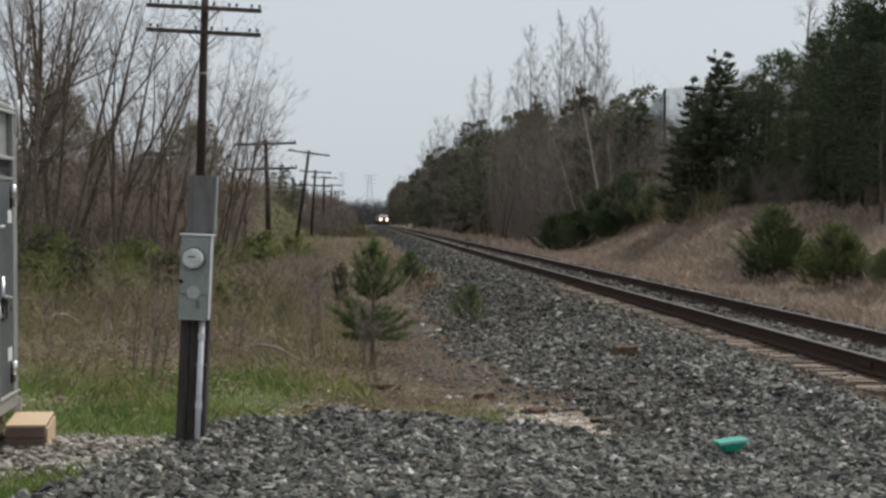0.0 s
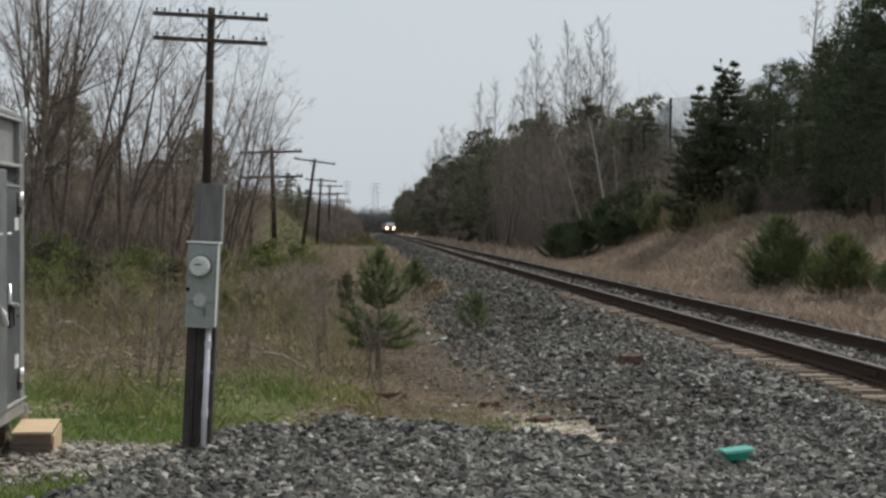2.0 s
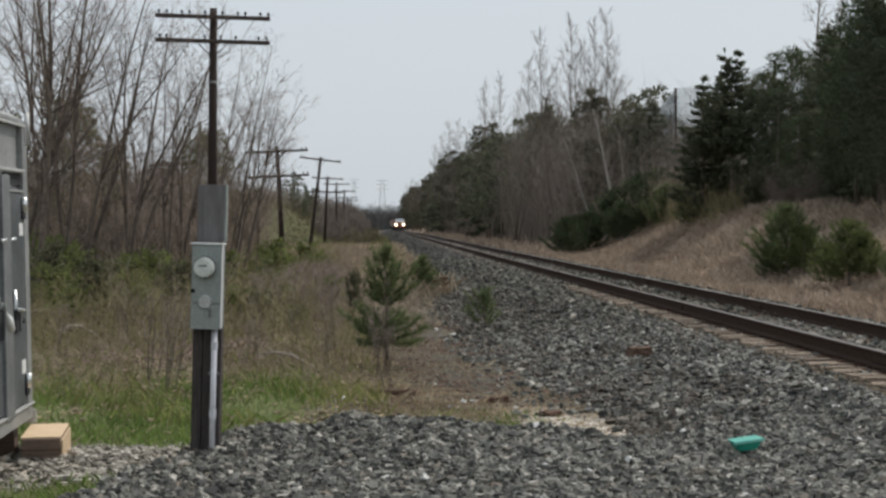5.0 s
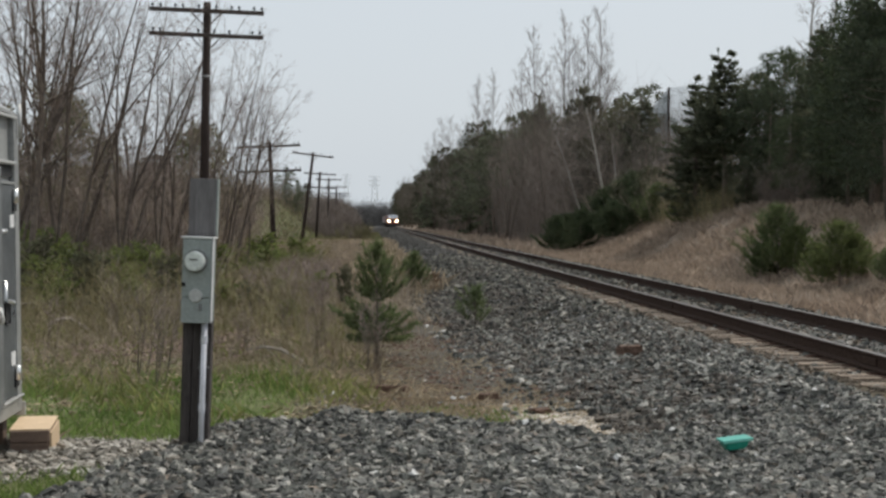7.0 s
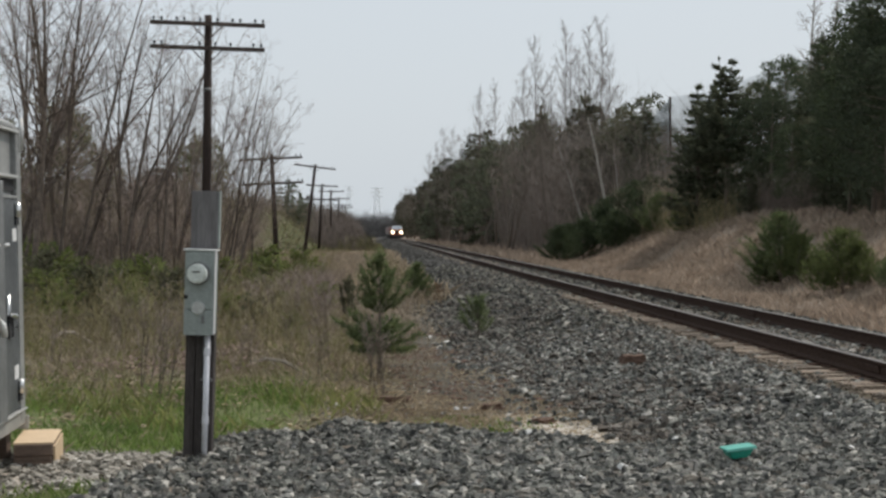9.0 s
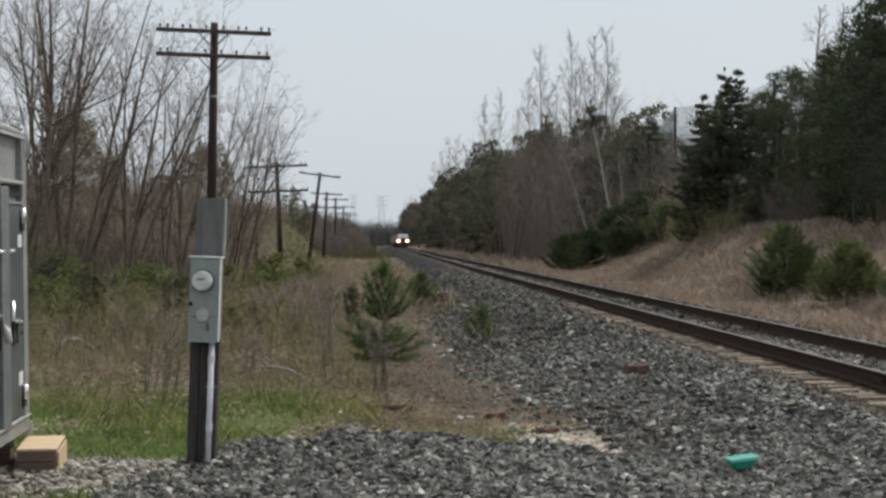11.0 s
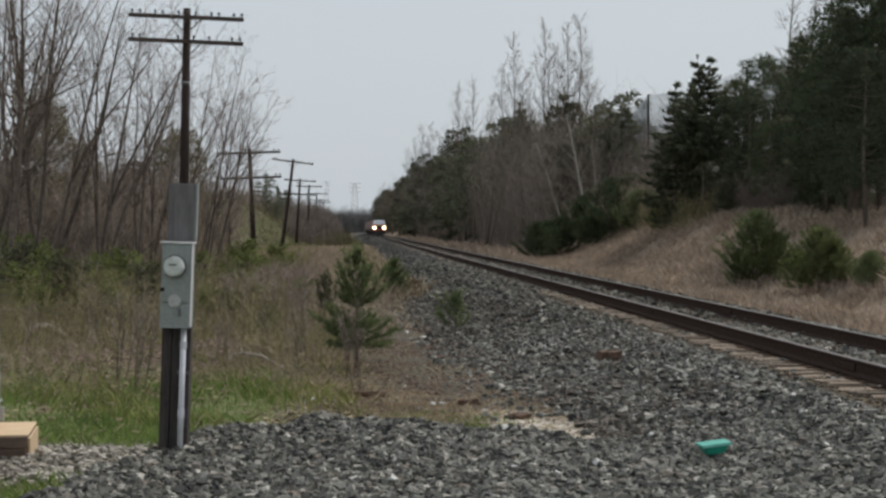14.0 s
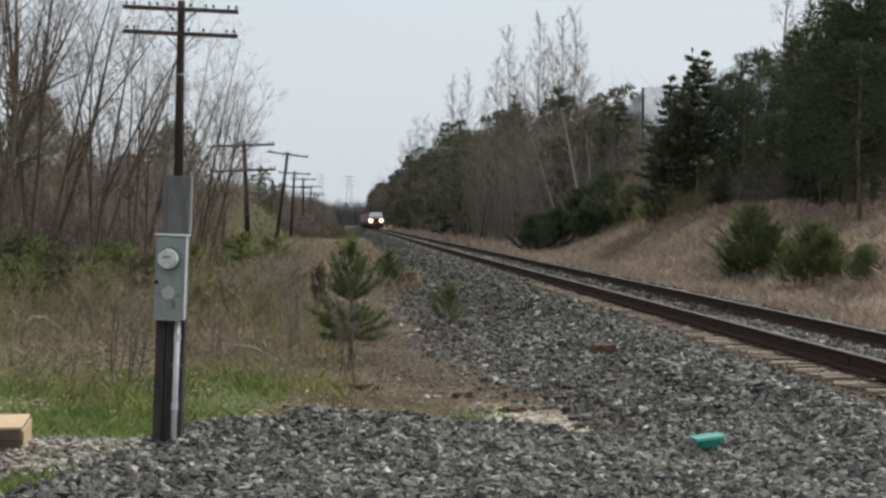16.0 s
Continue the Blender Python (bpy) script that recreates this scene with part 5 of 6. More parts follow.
    # leafless wood on the left
    left = [bare_tree(60 + k, 10.5, (1, 1, 3, 2)[k], (0.078, 0.062, 0.07, 0.06)[k], (15, 8, 2), "slender leafless tree with brown twigs", "bark_brown", lean=(0.03, 0.03, 0.11, 0.06)[k], lift=0.05, steep=1.05, short=0.75, thin=0.36, forks=1) for k in range(4)]
    seen = set()
    for x, y, k, s, tilt in ((-8.63, 46, 0, 1.0, 8), (-8.21, 45, 1, 0.95, 7), (-7.57, 44, 0, 1.15, 0.5), (-8.30, 47, 1, 0.9, 3), (-7.74, 46, 0, 1.0, 6), (-7.13, 45, 1, 1.05, 3.5), (-7.36, 47, 0, 1.0, 5), (-7.05, 46, 1, 1.0, 8), (-7.17, 48, 0, 0.95, 10),
                              (-8.53, 52, 1, 0.9, 4), (-9.37, 52, 0, 1.0, 5), (-9.03, 46, 0, 1.0, 8), (-9.81, 48, 1, 1.0, 6), (-10.70, 50, 0, 1.1, 5), (-10.45, 56, 1, 1.0, 2), (-9.89, 58, 0, 0.9, 1), (-7.68, 58, 3, 0.7, 2),
                              (-5.69, 47, 2, 0.86, 3), (-6.21, 55, 3, 0.78, 4), (-4.85, 48, 3, 0.84, 6), (-4.80, 53, 2, 0.76, 5), (-4.95, 60, 3, 0.8, 4), (-3.79, 50, 1, 0.74, 4), (-3.21, 52, 1, 0.74, 4), (-3.23, 54, 1, 0.7, 6), (-2.75, 50, 0, 0.66, 4), (-2.3, 51, 1, 0.56, 5), (-3.29, 50, 1, 0.56, 6), (-3.93, 58, 1, 0.6, 7), (-3.51, 60, 2, 0.5, 5), (-3.16, 66, 2, 0.42, 3), (-6.63, 62, 1, 0.75, 3), (-8.10, 64, 0, 0.7, 4)):
        plant(left[k], x, y, rng.uniform(0, 360) if k < 2 else rng.choice((0, 35, 150, 190)), s, first=k not in seen, tilt=tilt)
        seen.add(k)
    for x, y, s in ((-8.7, 50, 0.9), (-8.2, 47, 0.7), (-9.2, 53, 1.1), (-7.9, 56, 0.8), (-1.05, 38, 0.4), (-1.6, 44, 0.45), (-3.6, 52, 0.5)):
        plant(b, x, y, rng.uniform(0, 360), s)
    bush = [conifer(90 + k, 1.0, 0.55, "low green leafy shrub among brown weeds", ("budding", "needle_grey", "budding")[k], bottom=0.15, dome=True, step=0.09, per=7, size=0.11, width=0.016, n=6, droop=0.0, ragged=0.5) for k in range(3)]
    for i, (x, y, s) in enumerate(((-7.5, 42, 1.3), (-6.9, 41, 1.5), (-6.4, 43, 1.2), (-7.1, 45, 1.6), (-5.9, 42, 1.1), (-5.0, 43, 1.2), (-4.6, 39, 0.9), (-3.6, 40, 1.1), (-4.4, 42, 1.3), (-8.2, 47, 1.7), (-7.6, 45, 1.3), (-1.5, 45, 1.2), (-0.2, 41, 0.8), (-6.3, 44, 1.0), (-3.0, 47, 1.2), (-5.2, 47, 1.3), (-8.6, 43, 1.2), (-0.6, 52, 1.0), (-2.2, 37, 0.7), (-6.9, 39, 0.8), (-1.9, 52, 1.4), (-0.9, 62, 1.3), (-6.7, 36, 1.0), (-6.2, 38, 1.1), (-5.6, 36, 0.8), (-5.3, 39, 1.2), (-4.2, 37, 0.8), (-0.75, 34, 0.5), (-1.6, 36, 0.7))):
        plant(bush[i % 3], x, y, rng.uniform(0, 360), s, first=i < 3)
    shrub = bare_tree(70, 1.5, 3, 0.012, (7, 5), "thin leafless sapling in the weeds", lean=0.15)
    plant(shrub, -0.14, 24.4, 40, 0.55)
    plant(shrub, -1.35, 26, 100, 0.6)
    plant(shrub, -1.2, 26.6, 10, 0.5)
    for i in range(26):
        y = rng.uniform(21, 40)
        plant(shrub, rng.uniform(-0.2 * y + 1, 0.9), y, rng.uniform(0, 360), rng.uniform(0.5, 1.1), first=i == 0)
    for i in range(34):
        y = rng.uniform(62, 150)
        far_tree(3 + i % 2, float(lat(y)) - rng.uniform(14.5, 30), y, rng.uniform(4.2, 6.6))
    for x, y, top in ((-9.82, 63, 6.4), (-9.48, 64, 6.0), (-10.08, 78, 5.2), (-5.79, 74, 5.3), (-5.34, 76, 5.7), (-11.29, 58, 5.4)):
        far_tree(5, x, y, top - hz(x, y))
    for k, x, y, t in ((1, -5.4, 200, 6.4), (2, -4.6, 202, 7.4), (1, -4.0, 198, 6.8), (2, -3.3, 204, 5.9), (1, -6.3, 206, 5.4), (1, -2.7, 207, 5.2)):
        far_tree(k, x, y, t - hz(x, y) - 0.4)
    for i in range(56):
        y = rng.uniform(180, 640)
        far_tree(rng.choice((3, 4, 3, 4, 0)), float(lat(y)) - rng.uniform(14, 36), y, rng.uniform(3.0, 5.0) * (0.8 + y / 1600))


build_track()
build_gravel()
build_grass()
build_straw()
build_brush()
build_trees()


# ---- pole line ----
def telegraph_pole(label, tall, arms, pins, m, width=3.05, lean=0.0, slant=0.0):
    """Round pole with pinned crossarms; arms are heights down from the top."""
    ob = thing("telegraph_pole", label, "utility pole", m @ pose(0, 0, 0, 0, lean), "pole line")
    part("pole", Geo().tube([(0, 0, -0.4), (0.01, 0, tall * 0.5), (0, 0, tall)], [0.15, 0.125, 0.1], 12), M["pole"], ob, smooth=True)
    part("band", Geo().tube([(0.004, 0, tall * 0.745), (0.004, 0, tall * 0.755)], [0.122, 0.121], 12), M["steel"], ob, "thin metal band", smooth=True)
    for j, a in enumerate(arms):
        z = tall - a
        arm = part("crossarm", Geo().box(0, -0.15, 0, width, 0.09, 0.11, 0.01), M["arm"], ob)
        arm.matrix_basis = pose(0, 0, z, 0, slant)
        for s in (-1, 1):
            part("brace", Geo().tube([(s * 0.42, -0.2, -0.03), (s * 0.05, -0.16, -0.4)], [0.017, 0.017], 4), M["arm"], arm)
        for x in pins[j % len(pins)]:
            g = Geo().cone(x, -0.15, 0.075, 0.014, 0.014, 0.06, 6)
            g.cone(x, -0.15, 0.115, 0.042, 0.038, 0.04, 10).cone(x, -0.15, 0.15, 0.038, 0.022, 0.04, 10)
            part("insulator", g, M["glass"], arm, smooth=True)
    return ob


def build_poles():
    full = (-1.44, -1.23, -0.83, -0.63, -0.21, 0.25, 0.66, 0.86, 1.26, 1.47)
    some = (-1.42, -1.23, -0.21, 0.21, 0.61, 1.22, 1.43)
    def at(x, y, top):
        return pose(x, y, hz(x, y)), top - hz(x, y)
    m, t = at(-3.31, 46, 7.26)
    telegraph_pole("dark creosoted pole with two insulator crossarms", t, (0.25, 0.9), (full, some), m @ pose(0, 0, 0, 0, 1.2), slant=0.9)
    m, t = at(-2.52, 85, 5.12)
    telegraph_pole("dark pole with two widely spaced crossarms", t, (0.24, 1.48), (some, full), m, lean=-2.2)
    m, t = at(-1.75, 125, 6.02)
    telegraph_pole("leaning dark pole with a slanting crossarm", t, (0.2,), (some,), m, lean=7.4)
    m, t = at(-0.85, 163, 5.42)
    telegraph_pole("distant dark pole with one crossarm", t, (0.2, 1.5), (some, full), m, lean=3.4)
    for x, y, top in ((0.35, 203, 5.6), (1.55, 243, 5.3), (2.4, 284, 4.8), (3.3, 325, 4.8)):
        m, t = at(x, y, top)
        telegraph_pole("distant dark pole beside the railway", t, (0.2,), (some,), m, lean=1)


# ---- meter post ----
def build_meter_post():
    ob = thing("meter_post", "electric meter box on a grey plank post with white conduit", "electric meter", pose(-1.03, 13.5, -0.2) @ pose(0, 0, 0, 0, 2.2, -8))
    for x, w, y, z1 in ((-0.085, 0.075, 0.02, 1.02), (-0.012, 0.06, 0.03, 1.02), (0.064, 0.085, 0.02, 1.02)):
        part("plank", Geo().box(x, y, z1 / 2 - 0.12, w, 0.09, z1 + 0.24, 0.006), M["plank"], ob, "dark weathered upright plank")
    part("back_board", Geo().box(-0.012, 0.06, 1.56, 0.22, 0.04, 1.1, 0.005), M["board"], ob, "smooth grey upright board")
    # paler than the board: its sunlit right edge, given as colour
    part("lit_edge_strip", Geo().box(0.104, 0.055, 1.885, 0.014, 0.05, 0.45, 0.003), M["meterbox"], ob, "paler strip for the sunlit edge of the board")
    box = part("meter_box", Geo().box(-0.005, -0.065, 1.315, 0.236, 0.13, 0.66, 0.008), M["meterbox"], ob, "grey painted steel meter box")
    part("top_cover", Geo().box(-0.005, -0.137, 1.40, 0.225, 0.012, 0.44, 0.004), M["meterbox"], box)
    part("bottom_cover", Geo().box(-0.005, -0.137, 1.07, 0.225, 0.012, 0.19, 0.004), M["meterbox"], box)
    # near-white strip: sunlight on the box's right side, put in as colour
    part("sunlit_side", Geo().box(0.116, -0.113, 1.315, 0.008, 0.046, 0.665, 0.002), M["label"], box, "pale strip for the sunlit side of the box")
    # white colour here stands for sky reflected along the top edge
    part("hood", Geo().box(-0.005, -0.07, 1.645, 0.26, 0.15, 0.012, 0.003), M["white_paint"], box, "top edge coloured white for the sky's reflection")
    turn = Matrix.Rotation(radians(90), 4, "X")
    ring = part("meter_ring", Geo().cone(-0.01, -0.155, 1.46, 0.092, 0.092, 0.03, 28, turn, 0.004), M["steel"], box, smooth=False)
    part("meter_glass", Geo().cone(-0.01, -0.20, 1.46, 0.082, 0.074, 0.08, 28, turn, 0.012), M["meterglass"], box, "domed clear meter glass over a pale dial")
    part("dial_plate", Geo().box(-0.01, -0.242, 1.475, 0.06, 0.004, 0.012, 0.001), M["steel"], ring)
    part("round_plate", Geo().cone(-0.005, -0.15, 1.19, 0.056, 0.05, 0.03, 24, turn, 0.004), M["alu_pale"], box, "round pale cover plate")
    part("hasp", Geo().box(0.035, -0.15, 1.10, 0.022, 0.02, 0.06, 0.004), M["steel"], box)
    part("latch", Geo().box(-0.105, -0.145, 1.275, 0.03, 0.025, 0.03, 0.006), M["dark"], box)
    pipe = part("conduit", Geo().tube([(0.055, -0.05, -0.15), (0.055, -0.05, 0.98)], [0.0235, 0.0235], 16), M["pvc"], ob, "white plastic conduit pipe", smooth=True)
    for z in (0.30, 0.84):
        part("coupling", Geo().tube([(0.055, -0.05, z - 0.03), (0.055, -0.05, z + 0.03)], [0.028, 0.028], 16), M["pvc"], pipe)
    part("strap", Geo().box(0.055, -0.04, 0.62, 0.085, 0.03, 0.02, 0.003), M["steel"], pipe)


# ---- signal bungalow ----
def build_bungalow():
    x, y0, y1, z0, z1 = -2.852, 11.2, 16.0, -0.15, 2.54
    ob = thing("signal_bungalow", "grey metal railway signal bungalow on dark supports", "signal hut", pose(x, 0, z0) @ pose(0, 0, 0, 0, -0.55) @ pose(-x, 0, -z0))
    part("body", Geo().box(x - 0.95, (y0 + y1) / 2, (z0 + z1) / 2, 1.86, y1 - y0 - 0.04, z1 - z0, 0.012), M["alu"], ob, "dull grey sheet metal walls")
    arch = [(-1.93, 0.0), (0.035, 0.0), (0.035, 0.03), (-0.02, 0.07), (-0.3, 0.11), (-0.95, 0.14), (-1.6, 0.11), (-1.93, 0.03)]
    part("roof", Geo().sweep(arch, [(x, y0 - 0.02, z1 - 0.005, 1, 0), (x, y1 - 0.5, z1 - 0.005, 1, 0), (x, y1 - 0.12, z1 - 0.02, 1, 0), (x, y1 + 0.015, z1 - 0.05, 1, 0)]), M["alu"], ob, "low arched sheet metal roof")
    part("drip_edge", Geo().box(x + 0.03, (y0 + y1) / 2 - 0.05, z1 - 0.03, 0.03, y1 - y0 - 0.1, 0.03, 0.005), M["alu_pale"], ob, "pale folded roof edge")
    part("base_rail", Geo().box(x - 0.02, (y0 + y1) / 2, z0 + 0.02, 0.1, y1 - y0 + 0.04, 0.14, 0.01), M["alu"], ob)
    part("base_lip", Geo().box(x + 0.025, (y0 + y1) / 2, z0 + 0.095, 0.06, y1 - y0 + 0.04, 0.012, 0.003), M["alu_pale"], ob, "pale worn lip of the base")
    part("corner_post", Geo().box(x - 0.01, y1 - 0.1, (z0 + z1) / 2, 0.09, 0.21, z1 - z0, 0.012), M["alu"], ob)
    lug = part("lifting_lug", Geo().tube([(x + 0.05, y1 - 0.03, z1 - 0.2), (x + 0.05, y1 - 0.03, z1 + 0.1)], [0.024, 0.022], 10), M["alu_pale"], ob, "pale steel lifting lug", smooth=True)
    part("lug_plate", Geo().box(x + 0.03, y1 - 0.05, z1 - 0.1, 0.03, 0.14, 0.22, 0.006), M["alu"], lug)
    part("fascia_lip", Geo().box(x + 0.03, 14.6, 2.09, 0.05, 2.35, 0.03, 0.006), M["alu_pale"], ob)
    part("astragal", Geo().box(x + 0.03, 14.86, 0.98, 0.05, 0.36, 2.12, 0.012), M["alu_mid"], ob, "grey upright between the doors")
    for ya, yb in ((13.35, 14.68), (15.05, 15.79)):
        # black strip paints the shade of the gap; nothing is cut out
        part("vent_slot", Geo().box(x - 0.002, (ya + yb) / 2, 2.015, 0.02, yb - ya, 0.11), M["dark"], ob, "dark strip for the shade in the gap over the door")
        door = part("door", Geo().box(x + 0.0, (ya + yb) / 2, 0.945, 0.05, yb - ya - 0.02, 1.95, 0.012), M["alu_dark"], ob, "dark grey metal door")
        part("door_rim", Geo().box(x + 0.027, (ya + yb) / 2, 1.905, 0.02, yb - ya - 0.02, 0.025, 0.004), M["alu"], door)
        near = yb < 15
        ys, yt = (yb - 0.33, yb - 0.3) if near else (yb - 0.16, yb - 0.14)
        part("sticker", Geo().box(x + 0.029, ys, 0.31, 0.004, 0.2, 0.125), M["label"], door, "small white label")
        part("upper_sticker", Geo().box(x + 0.029, yt, 1.56, 0.004, 0.2, 0.115), M["label"], door, "small white label")
        part("catch", Geo().tube([(x + 0.045, (yb - 0.03) if near else (ya + 0.04), 1.47), (x + 0.05, (yb + 0.12) if near else (ya + 0.2), 1.475)], [0.016, 0.016], 8), M["chrome"], door, "pale catch bolt", smooth=True)
        if near:
            # flat black plate in place of a shaded hollow behind the handle
            part("recess", Geo().box(x + 0.028, yb - 0.2, 0.75, 0.012, 0.36, 0.26, 0.02), M["dark"], door, "dark plate for the shade in the handle recess")
            part("handle", Geo().tube([(x + 0.055, yb - 0.28, 0.985), (x + 0.075, yb - 0.24, 0.93), (x + 0.1, yb - 0.08, 0.80), (x + 0.11, yb - 0.02, 0.70)], [0.02, 0.03, 0.036, 0.03], 10), M["white_paint"], door, "white painted lever handle", smooth=True)
        else:
            # same black plate for the shaded hollow on the far door
            part("recess", Geo().box(x + 0.028, ya + 0.3, 0.74, 0.012, 0.22, 0.2, 0.02), M["dark"], door, "dark plate for the shade in the handle recess")
            part("handle", Geo().tube([(x + 0.04, ya + 0.17, 1.03), (x + 0.045, ya + 0.17, 0.86), (x + 0.06, ya + 0.24, 0.845), (x + 0.07, ya + 0.42, 0.83), (x + 0.06, ya + 0.46, 0.72)], [0.016, 0.016, 0.018, 0.018, 0.014], 8), M["chrome"], door, "thin steel door latch rod", smooth=True)
    for z in (0.17, 1.78):
        hinge = part("hinge", Geo().tube([(x + 0.05, 15.72, z - 0.06), (x + 0.05, 15.72, z + 0.07)], [0.028, 0.028], 10), M["chrome"], ob, "pale metal hinge", smooth=True)
        part("hinge_leaf", Geo().box(x + 0.033, 15.76, z - 0.09, 0.02, 0.16, 0.08, 0.006), M["dark"], hinge)
        part("near_hinge", Geo().tube([(x + 0.05, 13.42, z - 0.07), (x + 0.05, 13.42, z + 0.07)], [0.028, 0.028], 10), M["chrome"], ob, "pale metal hinge", smooth=True)
    part("tie_down", Geo().box(x + 0.0, y1 + 0.035, z0 - 0.04, 0.12, 0.03, 0.13, 0.008), M["alu_pale"], ob, "pale bracket at the corner")
    for y in (11.8, 13.2, 14.6, 15.6):
        for dx in (-0.15, -1.7):
            g = hz(x + dx, y)
            part("leg", Geo().box(x + dx, y, (g - 0.1 + z0) / 2, 0.2, 0.2, z0 - g + 0.1, 0.01), M["lumber_dark"], ob, "dark timber block")
    sx, sy = -2.64, 15.6
    g = hz(sx, sy) - 0.02
    h = -0.265 - g
    step = thing("wooden_step", "low step of stacked timbers, coloured pale on its sunlit top and end", "step", pose(sx, sy, g, 0, 0, 4.6))
    # front timbers darker, top and right end paler: sun and shade as colour
    part("lower_timber", Geo().box(-0.005, 0, h * 0.25, 0.33, 0.98, h * 0.5, 0.01), M["lumber_dark"], step, "lower timbers coloured dark for the shaded front")
    part("middle_timber", Geo().box(0.0, -0.01, h * 0.71, 0.335, 0.99, h * 0.4, 0.008), M["lumber_dark"], step)
    part("top_board", Geo().box(0.0, 0.008, h - 0.014, 0.35, 0.995, 0.016, 0.003), M["lumber_lit"], step, "top board coloured pale for sunlight")
    part("end_board", Geo().box(0.18, 0.02, h * 0.42, 0.02, 0.94, h * 0.8, 0.004), M["lumber_lit"], step)


# ---- shed behind the thicket ----
def build_shed():
    x, y = -7.0, 71.0
    g = hz(x, y)
    ob = thing("shed", "small tan shed with a pale roof edge behind brush", "shed", pose(x, y, g, 0, 0, 6))
    h = 3.7 - g
    part("wall", Geo().box(0, 0, h / 2 - 0.1, 1.3, 2.4, h + 0.2, 0.01), M["shed_tan"], ob)
    for k in range(12):
        part("siding_board", Geo().box(0, -1.215, 0.2 + k * (h - 0.3) / 12, 1.3, 0.02, (h - 0.3) / 12 - 0.02, 0.004), M["shed_tan"], ob)
    roof = Geo().sweep([(-0.8, -0.06), (0.8, -0.06), (0.8, 0.0), (0.0, 0.28), (-0.8, 0.0)], [(0, -1.4, h, 1, 0), (0, 1.4, h, 1, 0)])
    part("roof", roof, M["bark"], ob, "grey shingle roof")
    part("fascia", Geo().box(0, -1.41, h - 0.02, 1.6, 0.03, 0.1, 0.004), M["white_paint"], ob, "white roof edge")


# ---- loose things ----
def build_litter():
    x, y = 3.15, 12.85
    g = Geo()
    bm = bmesh.new()
    bmesh.ops.create_cube(bm, size=1)
    for v in bm.verts:
        k = 1.0 if v.co.z > 0 else 0.62
        v.co = Vector((v.co.x * 0.27 * k, v.co.y * 0.15 * k, v.co.z * 0.09))
    bmesh.ops.bevel(bm, geom=bm.edges[:], offset=0.012, segments=2, affect="EDGES")
    g.bm(bm)
    tub = thing("plastic_container", "crumpled teal green plastic container on the gravel", "container", pose(x, y, hz(x, y) + 0.09, 4, -5, 12) @ Matrix.Scale(0.87, 4))
    part("tub", g, M["teal"], tub, smooth=False)
    part("lid", Geo().box(0.0, 0, 0.05, 0.285, 0.165, 0.014, 0.005), M["teal_lid"], tub, "flat teal lid with a rim")
    part("rim", Geo().box(0.0, -0.075, 0.04, 0.29, 0.018, 0.018, 0.006), M["teal_pale"], tub, "paler rim of the lid")
    for x, y, l, w, h, turn, name, lab in (
            (4.28, 23.6, 0.3, 0.22, 0.17, 15, "tie_stub", "rotten brown stub of a railway tie in ballast"),
            (0.74, 21.0, 0.58, 0.18, 0.09, -6, "rotten_timber", "rotten brown timber half sunk in dirt"),
            (1.89, 19.8, 0.26, 0.16, 0.08, 8, "rotten_timber", "short piece of rotten brown timber in the dirt"),
            (2.3, 18.1, 0.22, 0.12, 0.06, 14, "rotten_timber", "small brown wood scrap in pale sand"),
            (-4.5, 32.7, 0.62, 0.16, 0.14, 4, "rotten_timber", "dark rotten log in the grass")):
        bm = bmesh.new()
        bmesh.ops.create_cube(bm, size=1)
        bmesh.ops.subdivide_edges(bm, edges=bm.edges[:], cuts=3, use_grid_fill=True)
        for v in bm.verts:
            v.co = Vector((v.co.x * l, v.co.y * w, v.co.z * h)) + Vector(noise.noise_vector(v.co * 2.3 + Vector((x, y, 0)))) * 0.035
        ob = thing(name, lab, "timber", pose(x, y, hz(x, y) + h * 0.42, 0, 0, turn))
        part("block", Geo().bm(bm), M["wood_rust"], ob)
    stick = thing("dead_branch", "pale dead branch lying in the weeds", "branch", pose(-0.66, 25, hz(-0.66, 25)))
    part("limb", Geo().tube([(-0.5, 0.1, 0.22), (-0.22, 0.05, 0.26), (0.02, 0, 0.22), (0.2, -0.05, 0.12), (0.46, -0.1, -0.02)], [0.012, 0.022, 0.026, 0.028, 0.03], 7), M["old_log"], stick, smooth=True)
    part("side_shoot", Geo().tube([(-0.1, 0.06, 0.15), (-0.3, 0.1, 0.3)], [0.012, 0.005], 5), M["old_log"], stick)
    for x, y, turn, s in ((-7.45, 42, 185, 1.2), (-6.6, 38, 170, 0.7), (-8.3, 47, 60, 1.5), (-6.3, 36, 200, 1.3), (-7.2, 39, 20, 1.1), (-1.9, 27, 130, 0.8), (-4.6, 31, 75, 1.2), (-3.1, 38, 10, 1.4)):
        c = copy_thing(stick, pose(x, y, hz(x, y) + 0.06, 0, -6, turn))
        c.scale = (s, s, s)


